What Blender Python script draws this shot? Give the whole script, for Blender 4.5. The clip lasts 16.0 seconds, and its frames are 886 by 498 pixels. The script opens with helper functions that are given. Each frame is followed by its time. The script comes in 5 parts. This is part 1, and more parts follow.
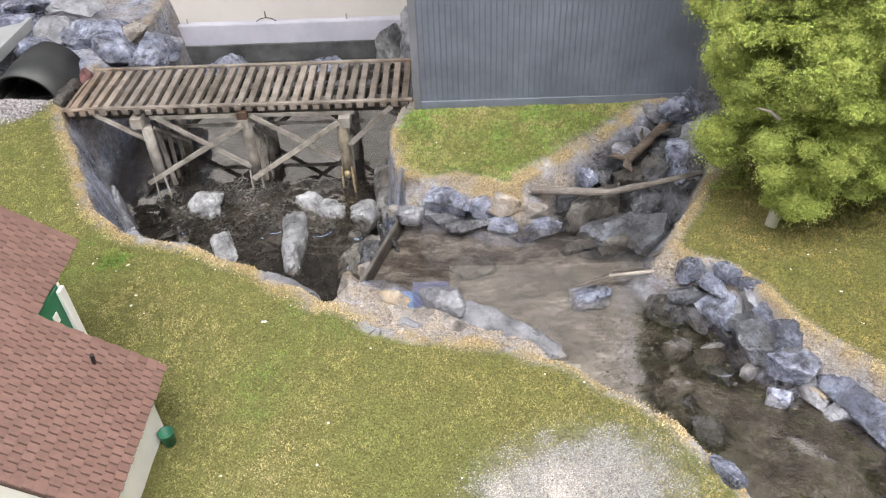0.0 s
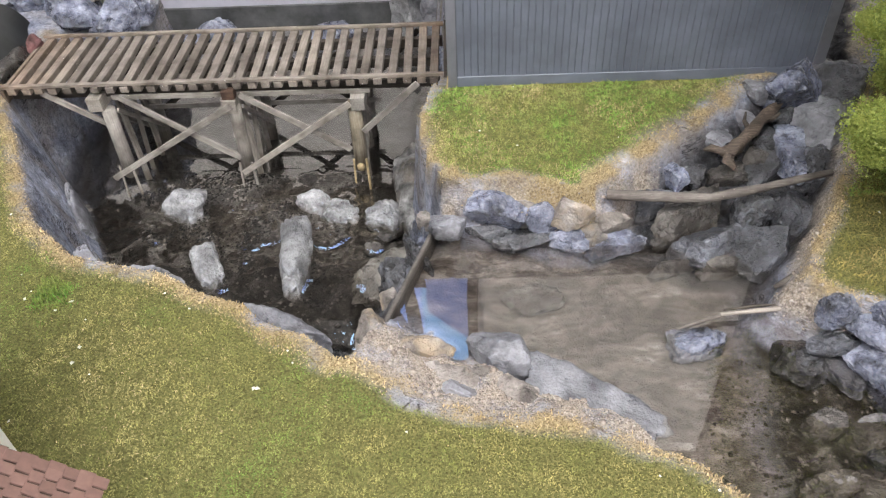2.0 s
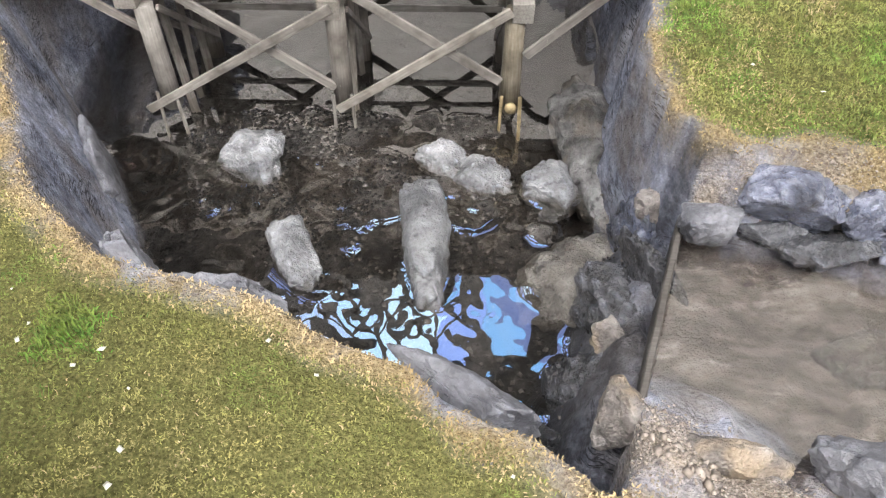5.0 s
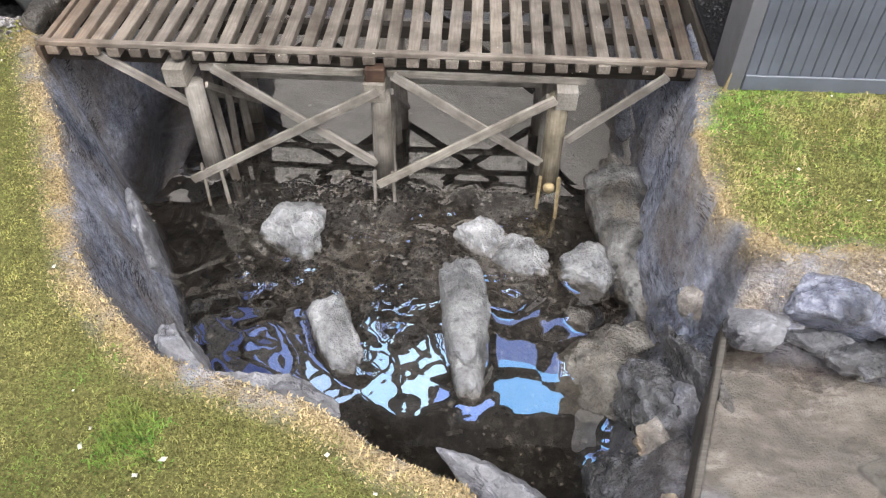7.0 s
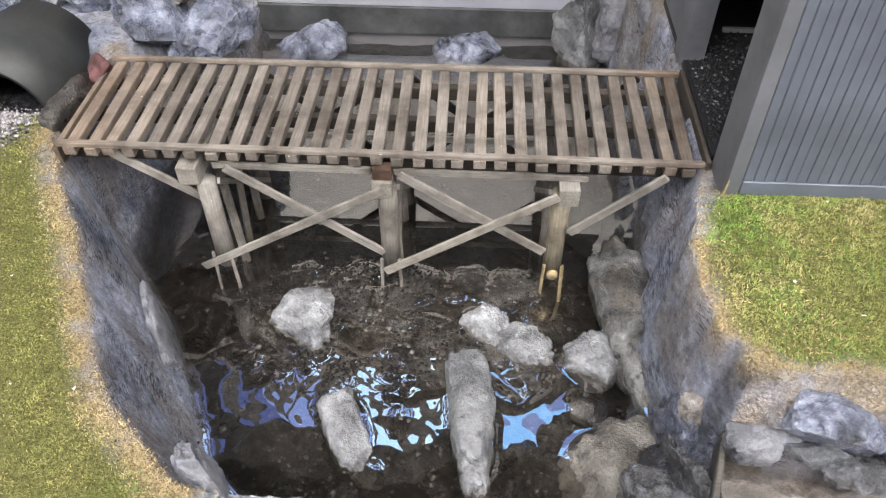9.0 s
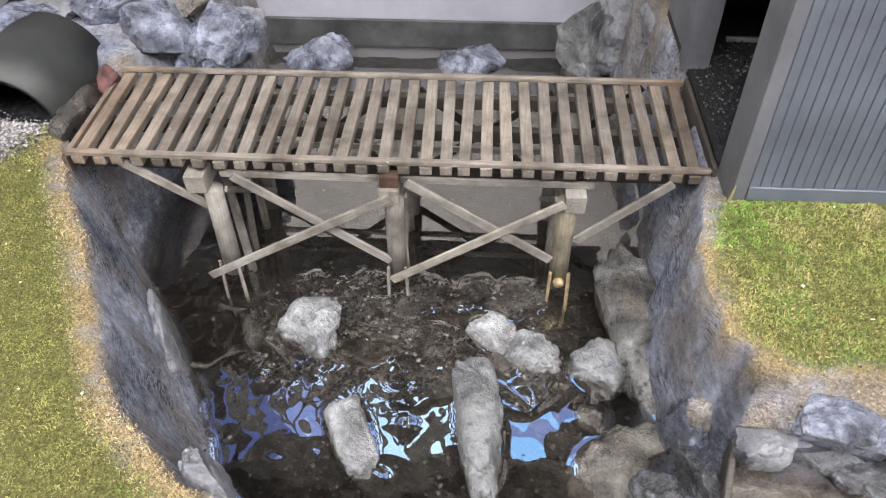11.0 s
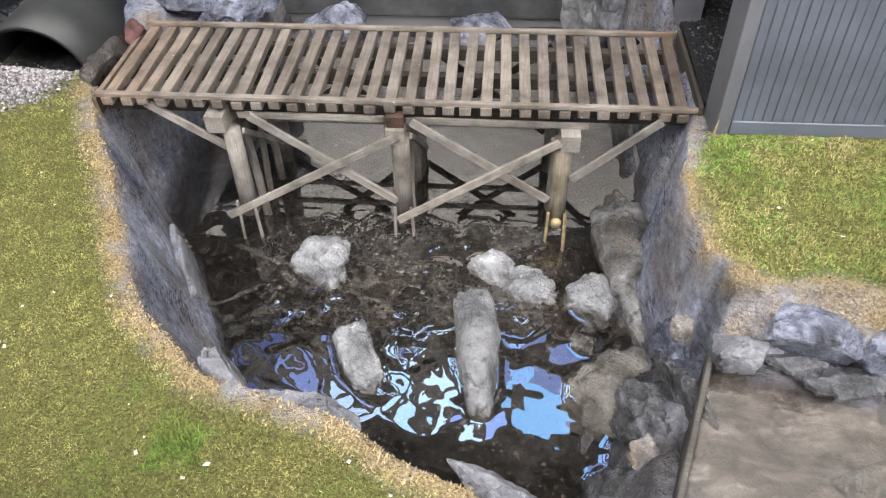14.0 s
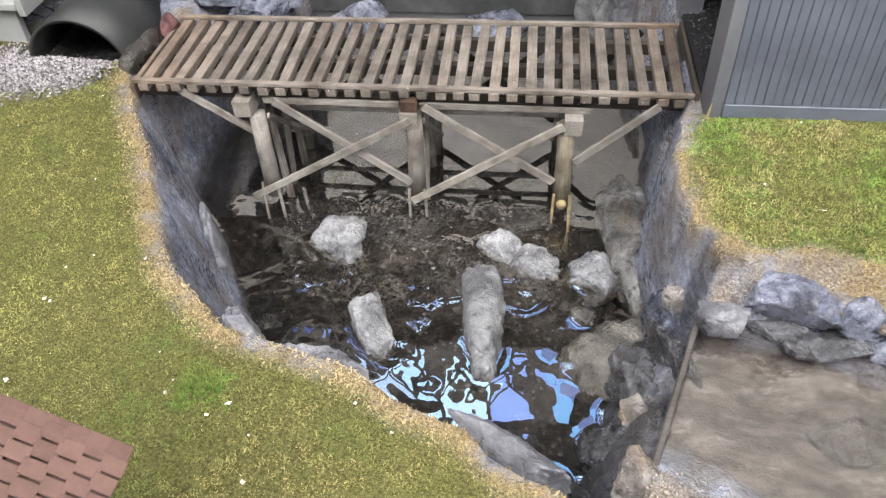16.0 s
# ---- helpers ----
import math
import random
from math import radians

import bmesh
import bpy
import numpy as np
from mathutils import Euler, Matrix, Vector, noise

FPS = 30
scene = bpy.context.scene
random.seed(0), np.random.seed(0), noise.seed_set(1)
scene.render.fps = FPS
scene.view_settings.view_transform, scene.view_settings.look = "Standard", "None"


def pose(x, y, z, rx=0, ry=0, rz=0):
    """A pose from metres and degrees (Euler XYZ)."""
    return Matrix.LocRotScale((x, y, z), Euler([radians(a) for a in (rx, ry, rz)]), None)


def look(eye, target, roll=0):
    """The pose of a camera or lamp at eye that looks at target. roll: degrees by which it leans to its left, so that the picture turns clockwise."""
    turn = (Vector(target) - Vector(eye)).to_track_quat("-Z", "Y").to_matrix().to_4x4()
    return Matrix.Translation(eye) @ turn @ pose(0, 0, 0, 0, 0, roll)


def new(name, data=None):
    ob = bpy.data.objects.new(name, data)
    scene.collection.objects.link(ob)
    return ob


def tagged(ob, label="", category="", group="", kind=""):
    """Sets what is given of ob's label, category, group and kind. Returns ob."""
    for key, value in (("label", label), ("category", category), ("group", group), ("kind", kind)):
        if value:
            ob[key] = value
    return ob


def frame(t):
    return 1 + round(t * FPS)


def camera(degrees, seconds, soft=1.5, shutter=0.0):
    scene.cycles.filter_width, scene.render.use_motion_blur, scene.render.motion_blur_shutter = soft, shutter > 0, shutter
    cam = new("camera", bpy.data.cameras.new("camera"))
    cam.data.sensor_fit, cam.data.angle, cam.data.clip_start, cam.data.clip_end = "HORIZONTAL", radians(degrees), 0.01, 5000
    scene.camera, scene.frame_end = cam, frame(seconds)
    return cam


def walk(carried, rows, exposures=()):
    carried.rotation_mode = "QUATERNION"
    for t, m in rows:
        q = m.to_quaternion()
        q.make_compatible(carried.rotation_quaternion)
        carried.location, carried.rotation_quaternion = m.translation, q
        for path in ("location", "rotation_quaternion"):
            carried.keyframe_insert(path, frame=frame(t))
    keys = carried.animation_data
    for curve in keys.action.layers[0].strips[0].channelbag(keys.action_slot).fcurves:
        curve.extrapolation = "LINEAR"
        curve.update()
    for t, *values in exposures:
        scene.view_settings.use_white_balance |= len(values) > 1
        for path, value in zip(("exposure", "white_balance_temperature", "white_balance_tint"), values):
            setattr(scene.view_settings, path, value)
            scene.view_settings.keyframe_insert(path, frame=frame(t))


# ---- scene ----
cam = camera(60.0, 16.0, 1.2)
PATH = [
    (0, (0.015, 0.05, 0.461), (-0.032, 1.582, -0.824), -2.7),
    (0.5, (0.019, 0.064, 0.458), (-0.023, 1.595, -0.828), -2.8),
    (1, (0.008, 0.086, 0.444), (-0.045, 1.62, -0.838), -3.2),
    (1.5, (0.0, 0.122, 0.425), (-0.047, 1.647, -0.867), -2.9),
    (2, (-0.02, 0.192, 0.387), (-0.066, 1.676, -0.953), -2.7),
    (2.5, (-0.048, 0.246, 0.348), (-0.104, 1.683, -1.043), -2.5),
    (3, (-0.064, 0.288, 0.321), (-0.114, 1.701, -1.094), -1.8),
    (3.5, (-0.082, 0.314, 0.296), (-0.132, 1.699, -1.147), -1.1),
    (4, (-0.101, 0.341, 0.282), (-0.165, 1.695, -1.188), -1.4),
    (4.2, (-0.108, 0.347, 0.279), (-0.164, 1.685, -1.207), -1.3),
    (6.5, (-0.147, 0.374, 0.286), (-0.204, 1.755, -1.16), 0.7),
    (7, (-0.148, 0.38, 0.304), (-0.214, 1.767, -1.135), 0.5),
    (7.5, (-0.152, 0.381, 0.306), (-0.216, 1.769, -1.132), 0.6),
    (8, (-0.152, 0.389, 0.318), (-0.228, 1.78, -1.117), 0.2),
    (8.5, (-0.156, 0.398, 0.332), (-0.236, 1.793, -1.099), 0.1),
    (9, (-0.15, 0.406, 0.344), (-0.23, 1.808, -1.08), -0.1),
    (9.2, (-0.151, 0.409, 0.348), (-0.225, 1.817, -1.07), -0.0),
    (11.3, (-0.152, 0.4, 0.34), (-0.243, 1.834, -1.051), -0.5),
    (11.5, (-0.154, 0.399, 0.34), (-0.236, 1.827, -1.057), -0.3),
    (12, (-0.149, 0.395, 0.341), (-0.238, 1.826, -1.054), -0.6),
    (12.5, (-0.145, 0.388, 0.336), (-0.244, 1.824, -1.053), -0.8),
    (13, (-0.143, 0.377, 0.331), (-0.25, 1.814, -1.056), -1.0),
    (13.5, (-0.137, 0.366, 0.327), (-0.256, 1.798, -1.063), -1.2),
    (14, (-0.14, 0.356, 0.332), (-0.276, 1.789, -1.056), -1.4),
    (14.5, (-0.135, 0.344, 0.336), (-0.282, 1.778, -1.051), -1.4),
    (15, (-0.131, 0.33, 0.337), (-0.304, 1.765, -1.046), -1.9),
    (15.5, (-0.128, 0.325, 0.331), (-0.307, 1.756, -1.054), -2.1),
    (16, (-0.125, 0.324, 0.339), (-0.337, 1.76, -1.036), -2.9),
]
walk(cam, [(t, look(eye, target, roll)) for t, eye, target, roll in PATH],
     [(0.0, 0.0), (1.0, 0.0), (2.0, -0.12), (3.0, -0.06), (4.0, -0.08), (6.5, 0.0), (16.0, 0.0)])
# ---- end of walk ----

# ---------------------------------------------------------------- light
scene.view_settings.exposure = 0.0
world = bpy.data.worlds.new("room_air")
world.use_nodes = True
world.node_tree.nodes["Background"].inputs[0].default_value = (0.75, 0.82, 0.95, 1)
world.node_tree.nodes["Background"].inputs[1].default_value = 0.12
scene.world = world

POND, POOL = -0.012, 0.047          # water levels
DECK = 0.088                     # top of the bridge deck
rng = np.random.default_rng(7)


# ---------------------------------------------------------------- node helpers
def material(name):
    m = bpy.data.materials.new(name)
    m.use_nodes = True
    nt = m.node_tree
    return m, nt, nt.nodes["Principled BSDF"]


def node(nt, kind, **ins):
    n = nt.nodes.new(kind)
    for k, v in ins.items():
        n.inputs[k.replace("_", " ")].default_value = v
    return n


def coords(nt):
    return nt.nodes.new("ShaderNodeNewGeometry").outputs["Position"]


def local(nt):
    return nt.nodes.new("ShaderNodeTexCoord").outputs["Object"]


def noise_tex(nt, vec, scale, detail=4.0, rough=0.6):
    n = node(nt, "ShaderNodeTexNoise", Scale=scale, Detail=detail, Roughness=rough)
    nt.links.new(vec, n.inputs["Vector"])
    return n.outputs["Fac"]


def ramp(nt, fac, stops):
    r = nt.nodes.new("ShaderNodeValToRGB")
    e = r.color_ramp.elements
    while len(e) < len(stops):
        e.new(0.5)
    for el, (p, c) in zip(e, stops):
        el.position, el.color = p, (*c, 1)
    nt.links.new(fac, r.inputs[0])
    return r.outputs[0]


def mix(nt, fac, a, b, mode="MIX"):
    n = nt.nodes.new("ShaderNodeMix")
    n.data_type, n.blend_type = "RGBA", mode
    for sock, v in ((n.inputs[0], fac), (n.inputs[6], a), (n.inputs[7], b)):
        if hasattr(v, "links"):
            nt.links.new(v, sock)
        elif isinstance(v, tuple):
            sock.default_value = (*v, 1)
        else:
            sock.default_value = v
    return n.outputs[2]


def step(nt, v, lo, hi):
    n = node(nt, "ShaderNodeMapRange", From_Min=lo, From_Max=hi)
    nt.links.new(v, n.inputs["Value"])
    return n.outputs["Result"]


def bump(nt, bsdf, height, strength, dist):
    b = node(nt, "ShaderNodeBump", Strength=strength, Distance=dist)
    nt.links.new(height, b.inputs["Height"])
    nt.links.new(b.outputs[0], bsdf.inputs["Normal"])


def attribute(nt, name):
    a = nt.nodes.new("ShaderNodeAttribute")
    a.attribute_name = name
    return a.outputs["Fac"]


def rand(nt, island=False):
    if island:
        return nt.nodes.new("ShaderNodeNewGeometry").outputs["Random Per Island"]
    return nt.nodes.new("ShaderNodeObjectInfo").outputs["Random"]


# ---------------------------------------------------------------- materials
def rock_material(name, dark, mid, light, rough=0.55, tan=0.0, contrast=1.0, coat=0.0, edge=0.0, relief=0.9, silt=0.0):
    m, nt, b = material(name)
    p = coords(nt)
    warp = node(nt, "ShaderNodeTexNoise", Scale=40.0, Detail=3.0)
    nt.links.new(p, warp.inputs["Vector"])
    push = nt.nodes.new("ShaderNodeVectorMath")
    push.operation = "MULTIPLY_ADD"
    nt.links.new(warp.outputs["Color"], push.inputs[0])
    push.inputs[1].default_value = (0.012, 0.012, 0.012)
    nt.links.new(p, push.inputs[2])
    q = push.outputs[0]
    big = noise_tex(nt, q, 46, 4, 0.6)
    mid_n = noise_tex(nt, q, 130, 4, 0.55)
    fine = noise_tex(nt, p, 620, 3, 0.6)
    c = ramp(nt, big, [(0.32, dark), (0.48, mid), (0.64, light)])
    c = mix(nt, 0.7 * contrast, c, ramp(nt, mid_n, [(0.32, (0.2, 0.2, 0.21)), (0.43, (0.85, 0.85, 0.86)), (0.6, (1.1, 1.1, 1.1)), (0.74, (1.45, 1.45, 1.5))]), "MULTIPLY")
    c = mix(nt, 0.4, c, ramp(nt, fine, [(0.35, (0.72, 0.72, 0.72)), (0.65, (1.22, 1.22, 1.22))]), "MULTIPLY")
    if tan:
        stain = step(nt, noise_tex(nt, p, 38, 3, 0.6), 0.50, 0.62)
        c = mix(nt, mix(nt, tan, (0.0, 0.0, 0.0), stain), c, (0.42, 0.33, 0.23))
    if edge:                                               # dry-brushed pale paint on the arrises
        point = nt.nodes.new("ShaderNodeNewGeometry").outputs["Pointiness"]
        brush = nt.nodes.new("ShaderNodeMath")
        brush.operation = "MULTIPLY"
        nt.links.new(step(nt, point, 0.508, 0.56), brush.inputs[0])
        nt.links.new(step(nt, noise_tex(nt, p, 120, 4, 0.7), 0.36, 0.6), brush.inputs[1])
        c = mix(nt, mix(nt, edge, (0.0, 0.0, 0.0), brush.outputs[0]), c, (0.55, 0.58, 0.68))
    if silt:                                               # mud dried on the foot of the stone in an uneven line
        sep = nt.nodes.new("ShaderNodeSeparateXYZ")
        nt.links.new(p, sep.inputs[0])
        line = nt.nodes.new("ShaderNodeMath")
        line.operation = "MULTIPLY_ADD"
        nt.links.new(noise_tex(nt, p, 90, 4, 0.6), line.inputs[0])
        line.inputs[1].default_value = -0.016
        nt.links.new(sep.outputs["Z"], line.inputs[2])
        c = mix(nt, mix(nt, silt, (0.0, 0.0, 0.0), step(nt, line.outputs[0], POND - .003, POND - .009)), c, (0.10, 0.086, 0.07))
    tone = ramp(nt, rand(nt), [(0, (0.8, 0.8, 0.8)), (1, (1.15, 1.15, 1.15))])
    c = mix(nt, 1.0, c, tone, "MULTIPLY")
    nt.links.new(c, b.inputs["Base Color"])
    b.inputs["Coat Weight"].default_value, b.inputs["Coat Roughness"].default_value = coat, 0.09
    mr = node(nt, "ShaderNodeMapRange", To_Min=rough - 0.22, To_Max=rough + 0.15)
    nt.links.new(step(nt, noise_tex(nt, p, 90, 3), 0.3, 0.7), mr.inputs["Value"])
    nt.links.new(mr.outputs["Result"], b.inputs["Roughness"])
    h = nt.nodes.new("ShaderNodeMath")
    nt.links.new(mid_n, h.inputs[0]); nt.links.new(fine, h.inputs[1])
    bump(nt, b, h.outputs[0], relief, 0.003)
    nt.links.new(b.inputs["Normal"].links[0].from_socket, b.inputs["Coat Normal"])
    return m


ROCK_WHITE = rock_material("pale_stone", (0.11, 0.111, 0.115), (0.265, 0.268, 0.277), (0.44, 0.445, 0.458), 0.5, contrast=1.0, edge=0.3, relief=0.8, silt=0.8)
ROCK_BLUE = rock_material("blue_grey_stone", (0.032, 0.035, 0.050), (0.095, 0.106, 0.152), (0.29, 0.318, 0.43), 0.28, contrast=1.35, coat=0.6, edge=0.5, relief=0.9)
ROCK_SLATE = rock_material("dark_slate_stone", (0.028, 0.029, 0.034), (0.058, 0.060, 0.069), (0.115, 0.121, 0.145), 0.36, contrast=1.1, coat=0.5, edge=0.25, relief=0.8)
ROCK_SLAB = rock_material("silted_slab_stone", (0.075, 0.067, 0.058), (0.16, 0.147, 0.13), (0.27, 0.254, 0.23), 0.4, coat=0.2)
ROCK_PALEBLUE = rock_material("pale_blue_stone", (0.040, 0.044, 0.062), (0.15, 0.164, 0.228), (0.40, 0.43, 0.55), 0.3, contrast=1.3, coat=0.6, edge=0.45, relief=0.8)
ROCK_GREY = rock_material("smooth_grey_stone", (0.085, 0.086, 0.098), (0.18, 0.182, 0.202), (0.30, 0.304, 0.332), 0.45, contrast=0.7, coat=0.25, edge=0.25, relief=0.45)
ROCK_DARK = rock_material("wet_dark_stone", (0.015, 0.015, 0.018), (0.047, 0.048, 0.054), (0.105, 0.108, 0.12), 0.3, coat=0.6, edge=0.25, relief=0.7)
ROCK_WET = rock_material("wet_black_stone", (0.012, 0.012, 0.013), (0.034, 0.034, 0.037), (0.09, 0.091, 0.10), 0.28, coat=0.7, edge=0.2, relief=0.8)
ROCK_TAN = rock_material("tan_stained_stone", (0.10, 0.088, 0.08), (0.24, 0.215, 0.196), (0.40, 0.368, 0.345), 0.65, tan=0.7)
ROCK_PITTED = rock_material("pitted_grey_stone", (0.04, 0.038, 0.037), (0.20, 0.196, 0.192), (0.40, 0.395, 0.39), 0.55, tan=0.25, contrast=1.2)
ROCK_BROWN = rock_material("silted_stone", (0.022, 0.019, 0.016), (0.060, 0.053, 0.047), (0.14, 0.129, 0.118), 0.35, coat=0.4, relief=0.7)


def ground_material():
    m, nt, b = material("modelled_ground")
    p = coords(nt)
    n1, n2, n3 = noise_tex(nt, p, 28, 5, 0.6), noise_tex(nt, p, 160, 5, 0.7), noise_tex(nt, p, 700, 3, 0.7)
    rock = ramp(nt, n1, [(0.30, (0.15, 0.166, 0.225)), (0.44, (0.30, 0.326, 0.42)), (0.56, (0.44, 0.468, 0.58)), (0.70, (0.60, 0.625, 0.73))])
    rock = mix(nt, 0.75, rock, ramp(nt, n2, [(0.33, (0.52, 0.52, 0.53)), (0.5, (0.95, 0.95, 0.95)), (0.66, (1.35, 1.35, 1.35))]), "MULTIPLY")
    warm = step(nt, noise_tex(nt, p, 24, 4, 0.6), 0.46, 0.62)
    rock = mix(nt, warm, rock, mix(nt, 0.6, rock, (0.31, 0.265, 0.225)))
    vein = step(nt, noise_tex(nt, p, 75, 6, 0.8), 0.55, 0.64)
    rock = mix(nt, mix(nt, 0.5, (0.0, 0.0, 0.0), vein), rock, (0.40, 0.42, 0.48))
    crack = step(nt, noise_tex(nt, p, 50, 6, 0.85), 0.36, 0.31)
    rock = mix(nt, mix(nt, 0.8, (0.0, 0.0, 0.0), crack), rock, (0.03, 0.031, 0.035))
    chips = noise_tex(nt, p, 210, 6, 0.8)
    rock = mix(nt, 0.8, rock, ramp(nt, chips, [(0.38, (0.45, 0.45, 0.46)), (0.46, (0.95, 0.95, 0.95)), (0.56, (1.05, 1.05, 1.05)), (0.64, (1.5, 1.5, 1.5))]), "MULTIPLY")
    fissure = nt.nodes.new("ShaderNodeTexVoronoi")             # fine dark joints between broken plates
    fissure.feature = "DISTANCE_TO_EDGE"
    fissure.inputs["Scale"].default_value = 62
    bent = nt.nodes.new("ShaderNodeVectorMath")
    bent.operation = "MULTIPLY_ADD"
    nt.links.new(node(nt, "ShaderNodeTexNoise", Scale=60.0, Detail=4.0).outputs["Color"], bent.inputs[0])
    bent.inputs[1].default_value = (0.03, 0.03, 0.03)
    nt.links.new(p, bent.inputs[2])
    nt.links.new(bent.outputs[0], fissure.inputs["Vector"])
    seam = nt.nodes.new("ShaderNodeMath")
    seam.operation = "MULTIPLY"
    nt.links.new(step(nt, fissure.outputs["Distance"], 0.07, 0.02), seam.inputs[0])
    nt.links.new(step(nt, noise_tex(nt, p, 30, 3, 0.6), 0.46, 0.60), seam.inputs[1])
    rock = mix(nt, mix(nt, 0.85, (0.0, 0.0, 0.0), seam.outputs[0]), rock, (0.03, 0.03, 0.034))
    soil = ramp(nt, n3, [(0.3, (0.075, 0.078, 0.026)), (0.5, (0.155, 0.152, 0.055)), (0.7, (0.25, 0.235, 0.092))])
    straw = ramp(nt, n3, [(0.3, (0.17, 0.125, 0.07)), (0.5, (0.36, 0.28, 0.165)), (0.7, (0.56, 0.46, 0.30))])
    gravel = ramp(nt, n3, [(0.3, (0.24, 0.20, 0.165)), (0.5, (0.45, 0.39, 0.335)), (0.7, (0.66, 0.60, 0.53))])
    gravel = mix(nt, 0.8, gravel, ramp(nt, noise_tex(nt, p, 300, 4, 0.7), [(0.38, (0.42, 0.40, 0.38)), (0.48, (0.98, 0.97, 0.95)), (0.62, (1.2, 1.18, 1.15))]), "MULTIPLY")
    bed = ramp(nt, n2, [(0.37, (0.007, 0.006, 0.006)), (0.45, (0.034, 0.030, 0.027)), (0.55, (0.085, 0.077, 0.070)), (0.67, (0.26, 0.248, 0.236))])
    bed = mix(nt, step(nt, n1, 0.42, 0.62), mix(nt, 0.45, bed, (0.04, 0.032, 0.022)), bed)
    blot = noise_tex(nt, p, 62, 4, 0.55)
    bed = mix(nt, mix(nt, 0.75, (0.0, 0.0, 0.0), step(nt, blot, 0.54, 0.58)), bed, mix(nt, 0.4, (0.155, 0.142, 0.128), bed))
    bed = mix(nt, mix(nt, 0.8, (0.0, 0.0, 0.0), step(nt, blot, 0.44, 0.38)), bed, (0.016, 0.013, 0.011))
    streak = node(nt, "ShaderNodeMapping", Scale=(16, 34, 34), Rotation=(0, 0, 0.35))
    nt.links.new(p, streak.inputs["Vector"])
    n4 = noise_tex(nt, streak.outputs[0], 1.5, 7, 0.76)
    # silt colour, which on the pool floor also holds the building's mirrored haze
    silt = ramp(nt, n4, [(0.36, (0.060, 0.051, 0.045)), (0.45, (0.135, 0.119, 0.107)), (0.52, (0.195, 0.176, 0.161)), (0.58, (0.285, 0.264, 0.246)), (0.64, (0.44, 0.417, 0.40))])
    silt = mix(nt, 0.6, silt, ramp(nt, n2, [(0.35, (0.5, 0.5, 0.5)), (0.65, (1.4, 1.36, 1.32))]), "MULTIPLY")
    smear = noise_tex(nt, streak.outputs[0], 3.4, 5, 0.55)
    silt = mix(nt, mix(nt, 0.5, (0.0, 0.0, 0.0), step(nt, smear, 0.53, 0.56)), silt, mix(nt, 0.5, silt, (0.34, 0.318, 0.30)))
    silt = mix(nt, mix(nt, 0.5, (0.0, 0.0, 0.0), step(nt, smear, 0.45, 0.42)), silt, (0.085, 0.074, 0.066))
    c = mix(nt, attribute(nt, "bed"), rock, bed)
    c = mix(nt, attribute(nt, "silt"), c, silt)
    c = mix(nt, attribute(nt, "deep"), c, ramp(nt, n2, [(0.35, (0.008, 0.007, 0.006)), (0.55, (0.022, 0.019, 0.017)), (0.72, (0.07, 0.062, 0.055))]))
    # Ravine shade put into the ground colour; also tints dam foot and culvert hollow.
    dark_rock_shade = ramp(nt, n2, [(0.32, (0.018, 0.018, 0.02)), (0.5, (0.05, 0.05, 0.055)), (0.68, (0.13, 0.13, 0.14))])
    c = mix(nt, attribute(nt, "ravine"), c, dark_rock_shade)
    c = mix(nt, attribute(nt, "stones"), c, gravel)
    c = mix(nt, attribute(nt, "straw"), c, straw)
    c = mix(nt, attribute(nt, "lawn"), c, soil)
    nt.links.new(c, b.inputs["Base Color"])
    wetness = node(nt, "ShaderNodeMapRange", To_Min=0.75, To_Max=0.36)
    nt.links.new(attribute(nt, "bed"), wetness.inputs["Value"])
    nt.links.new(wetness.outputs["Result"], b.inputs["Roughness"])
    sheen = node(nt, "ShaderNodeMapRange", To_Min=0.12, To_Max=0.5)
    nt.links.new(attribute(nt, "bed"), sheen.inputs["Value"])
    nt.links.new(sheen.outputs["Result"], b.inputs["Specular IOR Level"])
    h = nt.nodes.new("ShaderNodeMath")
    nt.links.new(n2, h.inputs[0]); nt.links.new(n3, h.inputs[1])
    h2 = nt.nodes.new("ShaderNodeMath")
    h2.operation = "MULTIPLY_ADD"
    nt.links.new(noise_tex(nt, p, 85, 6, 0.75), h2.inputs[0])
    h2.inputs[1].default_value = 2.5
    nt.links.new(h.outputs[0], h2.inputs[2])
    bump(nt, b, h2.outputs[0], 0.9, 0.003)
    return m


GROUND = ground_material()


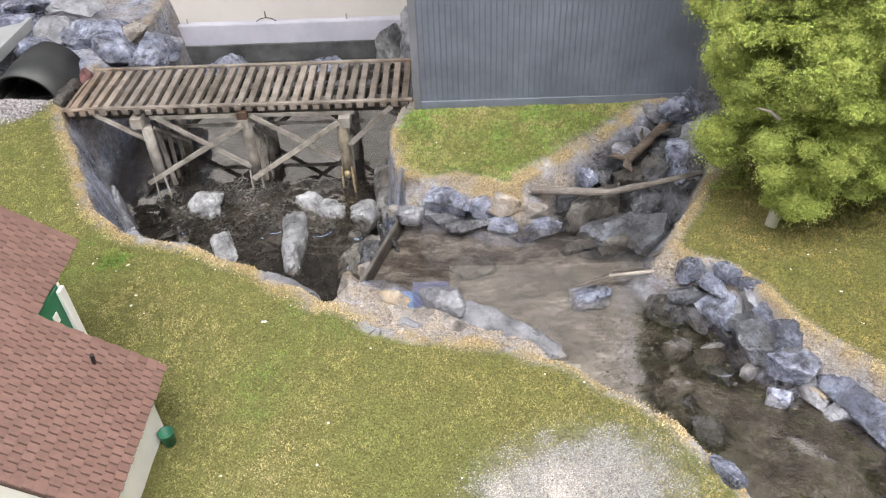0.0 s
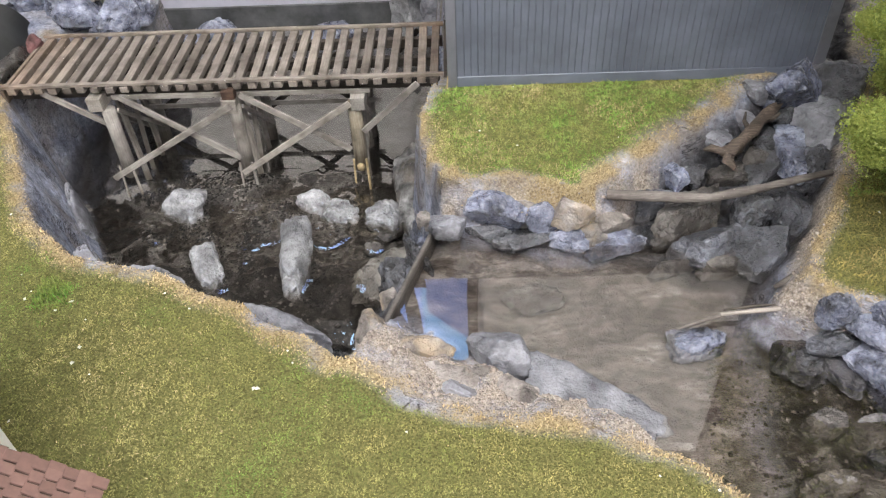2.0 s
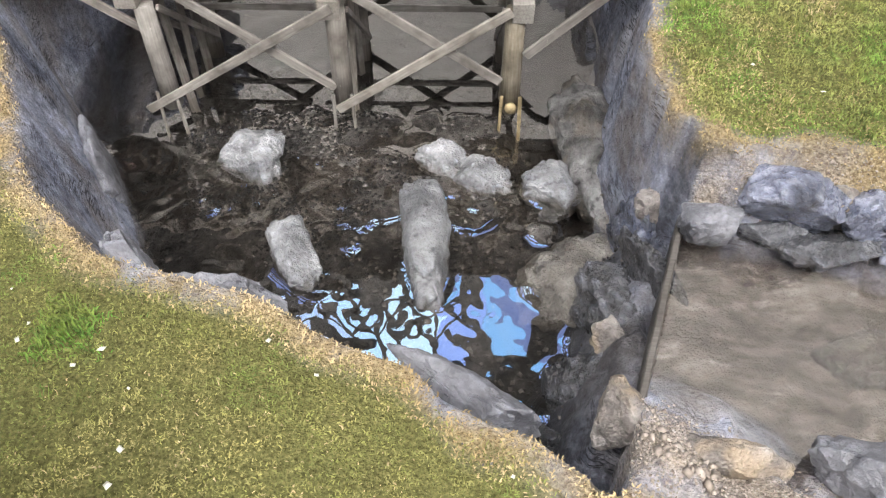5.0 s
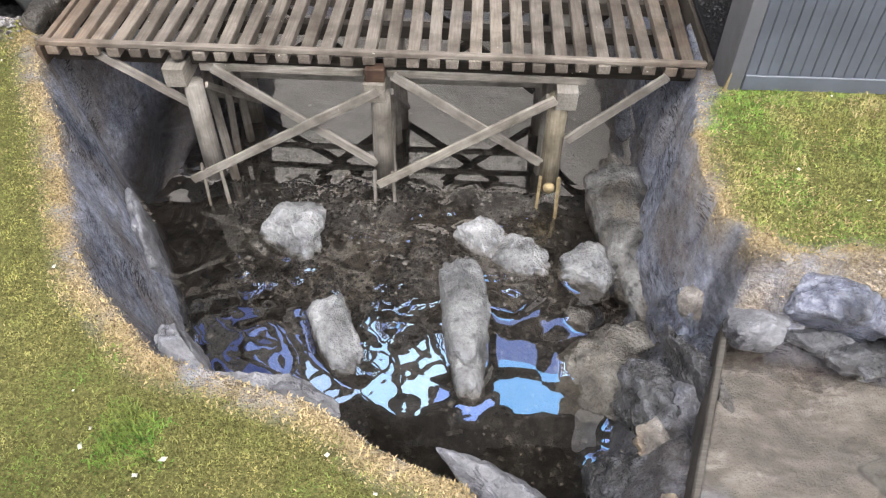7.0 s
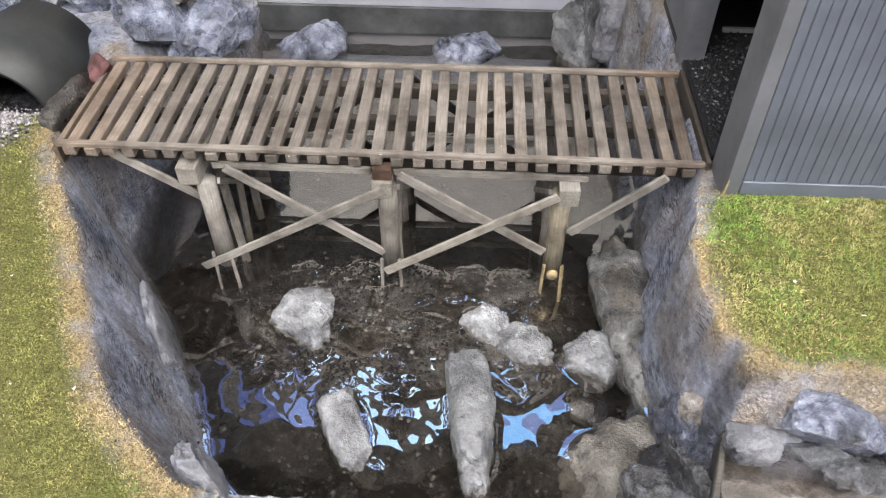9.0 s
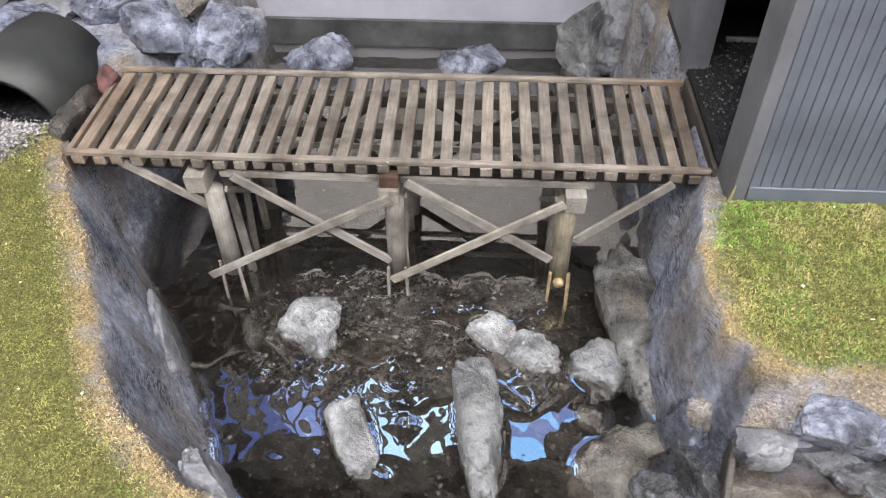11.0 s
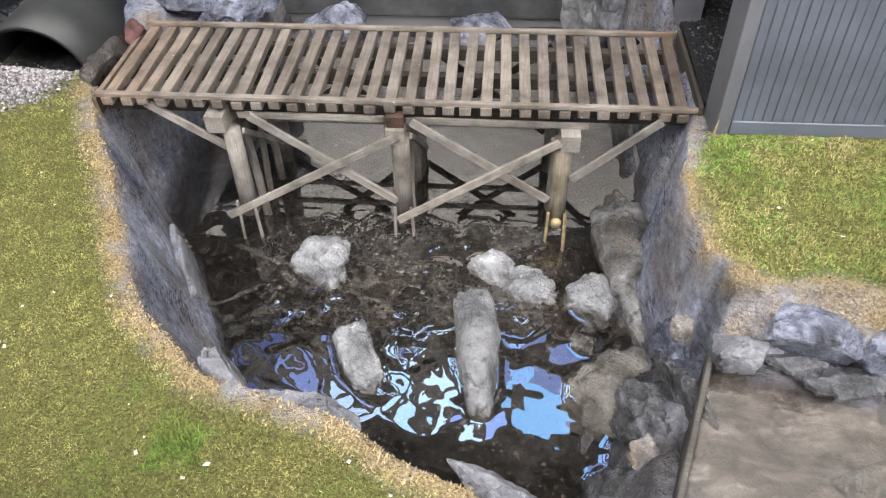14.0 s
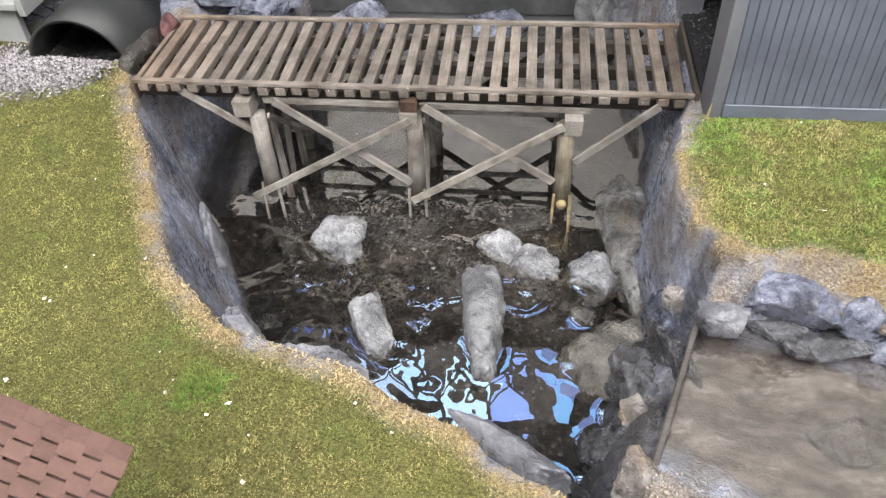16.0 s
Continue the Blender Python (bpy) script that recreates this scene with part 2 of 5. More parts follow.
def grass_material(name, straw, green=0.0, tone=(1.0, 1.0, 1.0)):
    m, nt, b = material(name)
    p = coords(nt)
    patch, spot, tuft = noise_tex(nt, p, 9, 4, 0.6), noise_tex(nt, p, 60, 4, 0.65), noise_tex(nt, p, 240, 3, 0.6)
    if straw:
        c = ramp(nt, patch, [(0.35, (0.45, 0.345, 0.19)), (0.65, (0.63, 0.515, 0.32))])
        c = mix(nt, 0.7, c, ramp(nt, tuft, [(0.35, (0.6, 0.58, 0.55)), (0.65, (1.3, 1.28, 1.2))]), "MULTIPLY")
    else:
        c = ramp(nt, patch, [(0.36, (0.225, 0.275, 0.085)), (0.46, (0.315, 0.328, 0.115)), (0.56, (0.40, 0.372, 0.15)), (0.68, (0.47, 0.41, 0.21))])
        if green:
            c = mix(nt, mix(nt, green, (0.0, 0.0, 0.0), step(nt, noise_tex(nt, p, 26, 4, 0.7), 0.42, 0.56)), c, (0.17, 0.33, 0.06))
        axis = nt.nodes.new("ShaderNodeVectorMath")
        axis.operation = "DOT_PRODUCT"
        nt.links.new(p, axis.inputs[0])
        axis.inputs[1].default_value = (0.62, 1.0, 0.0)
        dry = nt.nodes.new("ShaderNodeMath")                   # drier, browner grass towards the bank
        dry.operation = "MULTIPLY"
        nt.links.new(step(nt, axis.outputs["Value"], 0.30, 0.41), dry.inputs[0])
        dry.inputs[1].default_value = 0.0 if green else 0.45
        c = mix(nt, dry.outputs[0], c, (0.33, 0.265, 0.10))
        if not green:                                          # fresher grass west of the pond
            west = nt.nodes.new("ShaderNodeSeparateXYZ")
            nt.links.new(p, west.inputs[0])
            c = mix(nt, mix(nt, 0.6, (0.0, 0.0, 0.0), step(nt, west.outputs["X"], -0.26, -0.36)), c, (0.40, 0.425, 0.135))
        c = mix(nt, mix(nt, 0.75, (0.0, 0.0, 0.0), step(nt, spot, 0.48, 0.60)), c, (0.185, 0.215, 0.06))
        c = mix(nt, mix(nt, 0.8, (0.0, 0.0, 0.0), step(nt, noise_tex(nt, p, 15, 3, 0.6), 0.56, 0.68)), c, (0.165, 0.275, 0.06))
        c = mix(nt, 0.9, c, ramp(nt, tuft, [(0.36, (0.40, 0.42, 0.40)), (0.47, (1.0, 1.0, 1.0)), (0.64, (1.38, 1.34, 1.28))]), "MULTIPLY")
    shade = ramp(nt, rand(nt, True), [(0.0, (0.72, 0.73, 0.70)), (0.5, (0.98, 0.98, 0.98)), (0.97, (1.12, 1.11, 1.08)), (1.0, (1.4, 1.4, 1.35))])
    c = mix(nt, 1.0, mix(nt, 1.0, c, tone, "MULTIPLY"), shade, "MULTIPLY")
    nt.links.new(c, b.inputs["Base Color"])
    b.inputs["Roughness"].default_value, b.inputs["Specular IOR Level"].default_value = 0.7, 0.25
    return m


GRASS, STRAW = grass_material("static_grass", False), grass_material("straw_grass", True)
GRASS_LUSH, GRASS_OLIVE = grass_material("lush_static_grass", False, 0.8), grass_material("olive_static_grass", False, 0.15, (0.80, 0.70, 0.62))
GRASS_FRESH = grass_material("fresh_static_grass", False, 1.0, (0.92, 0.98, 0.9))


def wood_material(name, a, bcol, c3, rough=0.75, ends=()):
    m, nt, b = material(name)
    p = local(nt)
    mp = node(nt, "ShaderNodeMapping", Scale=(60, 900, 900))
    info = nt.nodes.new("ShaderNodeObjectInfo")
    off = nt.nodes.new("ShaderNodeVectorMath")
    nt.links.new(p, off.inputs[0]); nt.links.new(info.outputs["Random"], off.inputs[1])
    nt.links.new(off.outputs[0], mp.inputs["Vector"])
    grain = noise_tex(nt, mp.outputs[0], 1.0, 4, 0.6)
    blot = noise_tex(nt, coords(nt), 45, 4, 0.6)
    c = ramp(nt, grain, [(0.2, a), (0.5, bcol), (0.8, c3)])
    c = mix(nt, step(nt, blot, 0.4, 0.72), c, (a[0] * 0.55, a[1] * 0.52, a[2] * 0.5))
    tone = ramp(nt, info.outputs["Random"], [(0, (0.72, 0.7, 0.68)), (0.5, (1, 1, 1)), (1, (1.25, 1.22, 1.18))])
    c = mix(nt, 1.0, c, tone, "MULTIPLY")
    if ends:                                                   # red-brown stain at both ends of the deck
        sep = nt.nodes.new("ShaderNodeSeparateXYZ")
        nt.links.new(coords(nt), sep.inputs[0])
        away = nt.nodes.new("ShaderNodeMath")
        away.operation = "SUBTRACT"
        nt.links.new(sep.outputs["X"], away.inputs[0])
        away.inputs[1].default_value = ends[0]
        wide = nt.nodes.new("ShaderNodeMath")
        wide.operation = "ABSOLUTE"
        nt.links.new(away.outputs[0], wide.inputs[0])
        stain = nt.nodes.new("ShaderNodeMath")
        stain.operation = "MULTIPLY"
        nt.links.new(step(nt, wide.outputs[0], ends[1], ends[1] + .06), stain.inputs[0])
        nt.links.new(step(nt, noise_tex(nt, coords(nt), 30, 4, 0.6), 0.25, 0.6), stain.inputs[1])
        c = mix(nt, stain.outputs[0], c, mix(nt, 1.0, c, (0.86, 0.66, 0.50), "MULTIPLY"))
    fleck = step(nt, noise_tex(nt, coords(nt), 420, 2, 0.5), 0.745, 0.78)
    c = mix(nt, fleck, c, (0.6, 0.56, 0.5))
    nt.links.new(c, b.inputs["Base Color"])
    b.inputs["Roughness"].default_value = rough
    bump(nt, b, grain, 0.6, 0.0006)
    return m


PLANK = wood_material("weathered_plank_wood", (0.155, 0.134, 0.115), (0.24, 0.212, 0.186), (0.335, 0.302, 0.272), ends=(-.205, .125))
TIMBER = wood_material("grey_timber", (0.185, 0.172, 0.156), (0.31, 0.29, 0.265), (0.42, 0.394, 0.365))
TIMBER_STAINED = wood_material("olive_stained_timber", (0.13, 0.112, 0.08), (0.235, 0.208, 0.16), (0.34, 0.312, 0.262))
TIMBER_DARK = wood_material("dark_timber", (0.035, 0.03, 0.026), (0.065, 0.055, 0.045), (0.11, 0.095, 0.08))
RUSTY = wood_material("brown_stained_wood", (0.09, 0.05, 0.034), (0.15, 0.088, 0.06), (0.22, 0.14, 0.10))
BARK = wood_material("grey_brown_bark", (0.10, 0.088, 0.078), (0.20, 0.178, 0.162), (0.34, 0.307, 0.285))


def plain(name, col, rough=0.6, var=0.15, scale=60, metal=0.0, bumpy=0.2):
    m, nt, b = material(name)
    p = coords(nt)
    n = noise_tex(nt, p, scale, 5, 0.65)
    lo, hi = tuple(v * (1 - var) for v in col), tuple(min(1, v * (1 + var)) for v in col)
    nt.links.new(ramp(nt, n, [(0.35, lo), (0.65, hi)]), b.inputs["Base Color"])
    b.inputs["Roughness"].default_value, b.inputs["Metallic"].default_value = rough, metal
    bump(nt, b, noise_tex(nt, p, scale * 9, 3), bumpy, 0.0006)
    return m


SIDING = plain("dark_grey_siding", (0.125, 0.141, 0.178), 0.36, 0.2, 22)
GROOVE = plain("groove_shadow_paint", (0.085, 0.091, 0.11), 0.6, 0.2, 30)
SIDING_TRIM = plain("grey_trim_paint", (0.145, 0.15, 0.17), 0.45, 0.2, 30)
UPPER_WALL = plain("pale_grey_cladding", (0.7, 0.68, 0.66), 0.6, 0.06, 20)
WHITE = plain("white_paint", (0.82, 0.81, 0.79), 0.5, 0.05, 40)
GREEN = plain("green_paint", (0.012, 0.14, 0.065), 0.45, 0.15, 60)
GREEN_PALE = plain("green_bucket_plastic", (0.02, 0.15, 0.085), 0.45, 0.15, 90)
BLACK = plain("black_plastic", (0.015, 0.013, 0.012), 0.5, 0.3, 90)
PIPE = plain("dark_grey_pipe", (0.030, 0.032, 0.032), 0.52, 0.35, 35)
PIPE_IN = plain("black_pipe_lining", (0.012, 0.014, 0.013), 0.7, 0.5, 120, bumpy=0.8)
GREY_PLASTIC = plain("light_grey_plastic", (0.32, 0.33, 0.33), 0.5, 0.08, 40)
BOARD = plain("bluish_white_board", (0.42, 0.42, 0.485), 0.55, 0.10, 18)
BOARD_WET = plain("waterline_stain", (0.06, 0.062, 0.065), 0.6, 0.5, 30)
GRIT = plain("black_ballast", (0.012, 0.012, 0.014), 0.55, 0.6, 400, bumpy=1.0)
ROOM_WALL = plain("room_plaster", (0.16, 0.16, 0.165), 0.8, 0.06, 1)
BLACK_PARTITION = plain("black_partition", (0.012, 0.012, 0.013), 0.95, 0.2, 30)
BACKDROP = plain("backdrop_paint", (0.62, 0.59, 0.56), 0.7, 0.05, 6)
TABLE = plain("layout_fascia", (0.2, 0.2, 0.2), 0.7, 0.1, 8)
FLAKE = plain("white_flake", (0.85, 0.84, 0.78), 0.6, 0.05, 100)
YELLOW_WOOD = plain("raw_yellow_wood", (0.38, 0.30, 0.17), 0.7, 0.3, 200)
BRICK_RED = plain("red_brown_clay", (0.11, 0.05, 0.05), 0.8, 0.5, 90)


def scatter_material(name, stops, rough=0.7):
    m, nt, b = material(name)
    c = ramp(nt, rand(nt, True), stops)
    c = mix(nt, 0.6, c, ramp(nt, noise_tex(nt, coords(nt), 500, 3), [(0.35, (0.6, 0.6, 0.6)), (0.65, (1.25, 1.25, 1.25))]), "MULTIPLY")
    nt.links.new(c, b.inputs["Base Color"])
    b.inputs["Roughness"].default_value = rough
    return m


PALE_GRAVEL = scatter_material("pale_gravel", [(0.0, (0.08, 0.073, 0.077)), (0.4, (0.27, 0.253, 0.258)), (1.0, (0.56, 0.53, 0.545))])
SAND = scatter_material("beige_sand", [(0.0, (0.38, 0.34, 0.30)), (0.5, (0.56, 0.52, 0.475)), (1.0, (0.74, 0.70, 0.66))])
GREY_GRAVEL = scatter_material("grey_grit", [(0.0, (0.12, 0.12, 0.122)), (0.5, (0.31, 0.308, 0.312)), (1.0, (0.56, 0.55, 0.545))])
TAN_GRAVEL = scatter_material("tan_grit", [(0.0, (0.25, 0.208, 0.172)), (0.5, (0.38, 0.326, 0.28)), (0.92, (0.46, 0.405, 0.355)), (1.0, (0.58, 0.54, 0.50))])
BED_PEBBLE = scatter_material("pond_pebbles", [(0.0, (0.02, 0.017, 0.014)), (0.5, (0.075, 0.064, 0.054)), (0.85, (0.15, 0.135, 0.12)), (1.0, (0.26, 0.243, 0.225))], 0.35)
BED_FLAKE = scatter_material("pale_bed_flakes", [(0.0, (0.05, 0.045, 0.040)), (0.6, (0.10, 0.092, 0.083)), (1.0, (0.20, 0.188, 0.175))], 0.45)
BLACK_GRIT = scatter_material("black_grit_grains", [(0.0, (0.006, 0.006, 0.007)), (0.8, (0.03, 0.03, 0.034)), (1.0, (0.22, 0.22, 0.23))], 0.45)
LEAF = scatter_material("foam_foliage", [(0.0, (0.19, 0.26, 0.048)), (0.5, (0.33, 0.405, 0.085)), (0.997, (0.46, 0.525, 0.13)), (1.0, (0.66, 0.69, 0.42))], 0.7)


def foam_material():
    m, nt, b = material("foam_core")
    p = coords(nt)
    f, g = noise_tex(nt, p, 420, 5, 0.75), noise_tex(nt, p, 45, 3, 0.6)
    c = ramp(nt, f, [(0.30, (0.14, 0.175, 0.03)), (0.45, (0.32, 0.375, 0.075)), (0.64, (0.48, 0.53, 0.13))])
    c = mix(nt, step(nt, g, 0.5, 0.68), c, mix(nt, 0.5, c, (0.16, 0.24, 0.05)))
    nt.links.new(c, b.inputs["Base Color"])
    b.inputs["Roughness"].default_value = 0.8
    bump(nt, b, f, 1.0, 0.004)
    return m


FOAM = foam_material()


def shingle_material():
    m, nt, b = material("red_brown_shingle")
    p = coords(nt)
    c = ramp(nt, rand(nt), [(0, (0.135, 0.077, 0.063)), (0.5, (0.152, 0.087, 0.072)), (1, (0.175, 0.102, 0.085))])
    c = mix(nt, 0.5, c, ramp(nt, noise_tex(nt, p, 260, 4), [(0.3, (0.7, 0.7, 0.7)), (0.7, (1.25, 1.22, 1.2))]), "MULTIPLY")
    nt.links.new(c, b.inputs["Base Color"])
    b.inputs["Roughness"].default_value = 0.62
    return m


SHINGLE = shingle_material()
ROOF_FELT = plain("dark_roof_felt", (0.075, 0.045, 0.037), 0.9, 0.2, 200)


def water_material(name, tint, ripple, scale, gloss_base):
    m = bpy.data.materials.new(name)
    m.use_nodes = True
    nt = m.node_tree
    nt.nodes.clear()
    out = nt.nodes.new("ShaderNodeOutputMaterial")
    clear = node(nt, "ShaderNodeBsdfTransparent", Color=(*tint, 1))
    gloss = node(nt, "ShaderNodeBsdfAnisotropic", Roughness=0.015)
    facing = node(nt, "ShaderNodeLayerWeight", Blend=0.5)
    fifth = nt.nodes.new("ShaderNodeMath")
    fifth.operation = "POWER"
    nt.links.new(facing.outputs["Facing"], fifth.inputs[0])
    fifth.inputs[1].default_value = 5.0
    fres = node(nt, "ShaderNodeMapRange", To_Min=gloss_base, To_Max=1.0)
    nt.links.new(fifth.outputs[0], fres.inputs["Value"])
    p = coords(nt)
    sep = nt.nodes.new("ShaderNodeSeparateXYZ")
    nt.links.new(p, sep.inputs[0])
    calm = node(nt, "ShaderNodeMapRange", From_Min=0.745, From_Max=0.715, To_Min=0.08, To_Max=1.0)
    nt.links.new(sep.outputs["Y"], calm.inputs["Value"])
    hm = nt.nodes.new("ShaderNodeMath")
    hm.operation = "MULTIPLY"
    nt.links.new(noise_tex(nt, p, scale, 1.5, 0.4), hm.inputs[0])
    nt.links.new(calm.outputs["Result"], hm.inputs[1])
    h = hm.outputs[0]
    b = node(nt, "ShaderNodeBump", Strength=1.0, Distance=ripple)
    nt.links.new(h, b.inputs["Height"])
    nt.links.new(b.outputs[0], gloss.inputs["Normal"])
    nt.links.new(b.outputs[0], facing.inputs["Normal"])
    mx = nt.nodes.new("ShaderNodeMixShader")
    nt.links.new(fres.outputs[0], mx.inputs[0])
    nt.links.new(clear.outputs[0], mx.inputs[1])
    nt.links.new(gloss.outputs[0], mx.inputs[2])
    nt.links.new(mx.outputs[0], out.inputs[0])
    return m


POND_WATER = water_material("clear_resin_water", (0.93, 0.90, 0.86), 0.0011, 34, 0.29)
POOL_WATER = water_material("brown_resin_water", (0.88, 0.85, 0.82), 0.00006, 30, 0.15)


def lamp_material(name, col, strength):
    m = bpy.data.materials.new(name)
    m.use_nodes = True
    nt = m.node_tree
    nt.nodes.clear()
    out = nt.nodes.new("ShaderNodeOutputMaterial")
    e = node(nt, "ShaderNodeEmission", Color=(*col, 1), Strength=strength)
    nt.links.new(e.outputs[0], out.inputs[0])
    return m


SOFTBOX = lamp_material("white_ceiling_panel", (1.0, 0.97, 0.955), 13)


# ---------------------------------------------------------------- mesh helpers
def mesh_ob(name, bm, mat, smooth=False):
    me = bpy.data.meshes.new(name)
    bm.to_mesh(me)
    bm.free()
    for mm in (mat if isinstance(mat, (list, tuple)) else (mat,)):
        me.materials.append(mm)
    if smooth:
        me.shade_smooth()
    return new(name, me)


def part(name, bm, mat, parent, label="", smooth=False):
    ob = mesh_ob(name, bm, mat, smooth)
    ob.parent = parent
    if label:
        tagged(ob, label)
    return ob


def from_arrays(name, verts, faces, mat, smooth=False):
    """One mesh from vertex and face arrays; faces all of one size."""
    verts, faces = np.asarray(verts, np.float32), np.asarray(faces, np.int32)
    n = faces.shape[1]
    me = bpy.data.meshes.new(name)
    me.vertices.add(len(verts)); me.vertices.foreach_set("co", verts.ravel())
    me.loops.add(faces.size); me.loops.foreach_set("vertex_index", faces.ravel())
    me.polygons.add(len(faces)); me.polygons.foreach_set("loop_start", np.arange(0, faces.size, n, dtype=np.int32))
    me.update(calc_edges=True)
    me.materials.append(mat)
    if smooth:
        me.shade_smooth()
    return new(name, me)


def box_bm(sx, sy, sz, bev=0.0, seg=1, jitter=0.0):
    bm = bmesh.new()
    bmesh.ops.create_cube(bm, size=1.0)
    bmesh.ops.scale(bm, vec=(sx, sy, sz), verts=bm.verts)
    if bev:
        bmesh.ops.bevel(bm, geom=bm.edges[:], offset=bev, segments=seg, affect="EDGES")
    if jitter:
        for v in bm.verts:
            v.co += Vector((random.uniform(-1, 1), random.uniform(-1, 1), random.uniform(-1, 1))) * jitter
    return bm


def beam_bm(a, b, w, t, bev=0.0004, jitter=0.00015):
    """A squared timber from a to b, w wide (upright) and t thick, its length along local x."""
    a, b = Vector(a), Vector(b)
    d = b - a
    bm = box_bm(d.length, t, w, bev, 1, jitter)
    q = d.to_track_quat("X", "Z").to_matrix().to_4x4()
    bm.transform(Matrix.Translation((a + b) / 2) @ q)
    return bm


def beam(name, a, b, w, t, mat, parent, label=""):
    """The same as a part whose own x axis runs along the grain."""
    a, b = Vector(a), Vector(b)
    d = b - a
    ob = part(name, box_bm(d.length, t, w, 0.0004, 1, 0.00018), mat, parent, label)
    ob.matrix_local = Matrix.Translation((a + b) / 2) @ d.to_track_quat("X", "Z").to_matrix().to_4x4()
    return ob


def tube_bm(points, radii, sides=10, rough=0.0):
    bm = bmesh.new()
    rings = []
    pts = [Vector(p) for p in points]
    for i, (p, r) in enumerate(zip(pts, radii)):
        d = (pts[min(i + 1, len(pts) - 1)] - pts[max(i - 1, 0)]).normalized()
        u = d.orthogonal().normalized() if i == 0 else (u - d * u.dot(d)).normalized()
        w = d.cross(u)
        ring = []
        for k in range(sides):
            a = 2 * math.pi * k / sides
            rr = r * (1 + rough * (noise.noise(p * 300 + Vector((k * 1.7, i, 0)))))
            ring.append(bm.verts.new(p + (u * math.cos(a) + w * math.sin(a)) * rr))
        rings.append(ring)
    for r0, r1 in zip(rings, rings[1:]):
        for k in range(sides):
            bm.faces.new((r0[k], r0[(k + 1) % sides], r1[(k + 1) % sides], r1[k]))
    bm.faces.new(rings[0][::-1]); bm.faces.new(rings[-1])
    return bm


STONES = []


def rock(x, y, z, sx, sy, sz, rz, mat, label, seed, level=4, name="boulder", facets=9, group="", rough=0.16, tilt=0.0, lo=0.5, chip=1.0, boxy=0.0, crease=1.0):
    """A chipped stone; sx, sy, sz are its full sizes, z the height of its middle."""
    STONES.append((x, y, z, sx, sy, sz, rz))
    r = random.Random(seed)
    bm = bmesh.new()
    bmesh.ops.create_icosphere(bm, subdivisions=level, radius=1.0)
    cuts = []
    for _ in range(facets):
        n = Vector((r.gauss(0, 1), r.gauss(0, 1), r.gauss(0, 0.8))).normalized()
        cuts.append((n, r.uniform(lo, 0.86)))
    o = Vector((r.uniform(-50, 50), r.uniform(-50, 50), r.uniform(-50, 50)))
    mean = (sx * sy * sz) ** (1 / 3)
    for v in bm.verts:
        p = v.co.copy()
        if boxy:
            p *= 1 + boxy * ((p.x ** 4 + p.y ** 4 + p.z ** 4) ** -.25 - 1)
        for n, d in cuts:
            over = p.dot(n) - d
            if over > 0:
                p -= n * over * (0.97 if lo < .45 else 0.9)
        e = Vector((p.x * sx, p.y * sy, p.z * sz)) / mean
        k = noise.fractal(e * 1.6 + o, 0.9, 2.1, 5) * rough
        k -= 0.10 * crease * max(0.0, 0.22 - abs(noise.noise(e * 2.3 + o * 0.7))) / 0.22
        k += (noise.noise(e * 7 + o) * 0.035 + noise.noise(e * 15 + o) * 0.02) * chip
        v.co = p * (1.15 + k)
    bmesh.ops.scale(bm, vec=(sx / 2, sy / 2, sz / 2), verts=bm.verts)
    ob = mesh_ob(name, bm, mat, True)
    if lo < .5:
        ob.data.set_sharp_from_angle(angle=radians(26))
    ob.matrix_basis = pose(x, y, z, tilt, r.uniform(-6, 6), rz)
    tagged(ob, label, "rock", group)
    return ob


# ---------------------------------------------------------------- the lie of the land
BANK_NEAR = [(-.392, .745), (-.378, .717), (-.346, .663), (-.322, .615), (-.300, .576), (-.262, .543), (-.205, .527), (-.168, .508),
             (-.130, .486), (-.095, .461), (-.068, .446), (-.048, .430), (-.020, .418), (.014, .412), (.053, .407), (.087, .387), (.115, .366),
             (.147, .337), (.172, .294), (.21, .23), (.27, .12), (.33, -.3), (-1.0, -.3), (-1.0, 1.05), (-.365, 1.05), (-.365, .93), (-.378, .87), (-.392, .83)]
BANK_MILL = [(-.031, .727), (-.044, .70), (-.047, .671), (-.043, .645), (-.041, .618), (-.028, .605), (.010, .603), (.058, .586),
             (.073, .596), (.111, .626), (.155, .653), (.208, .696), (.26, .74), (.30, .85), (.30, 1.05), (-.032, 1.05), (-.030, .95), (-.026, .87), (-.026, .82)]
BANK_TREE = [(.34, .82), (.28, .70), (.238, .60), (.20, .548), (.175, .504), (.189, .490), (.219, .476), (.242, .422), (.262, .395),
             (.284, .372), (.33, .31), (.40, .20), (.46, -.3), (.9, -.3), (.9, 1.05), (.42, 1.05)]


def inside_by(poly, X, Y):
    """Distance to the outline, positive inside."""
    P = np.array(poly)
    best, odd = np.full(X.shape, 9.0), np.zeros(X.shape, bool)
    for (ax, ay), (bx, by) in zip(P, np.roll(P, -1, 0)):
        dx, dy = bx - ax, by - ay
        t = np.clip(((X - ax) * dx + (Y - ay) * dy) / (dx * dx + dy * dy), 0, 1)
        best = np.minimum(best, np.hypot(X - ax - t * dx, Y - ay - t * dy))
        if dy:
            odd ^= ((ay > Y) != (by > Y)) & (X < ax + (Y - ay) * dx / dy)
    return np.where(odd, best, -best)


def sm(v, a, b):
    t = np.clip((v - a) / (b - a), 0, 1)
    return t * t * (3 - 2 * t)


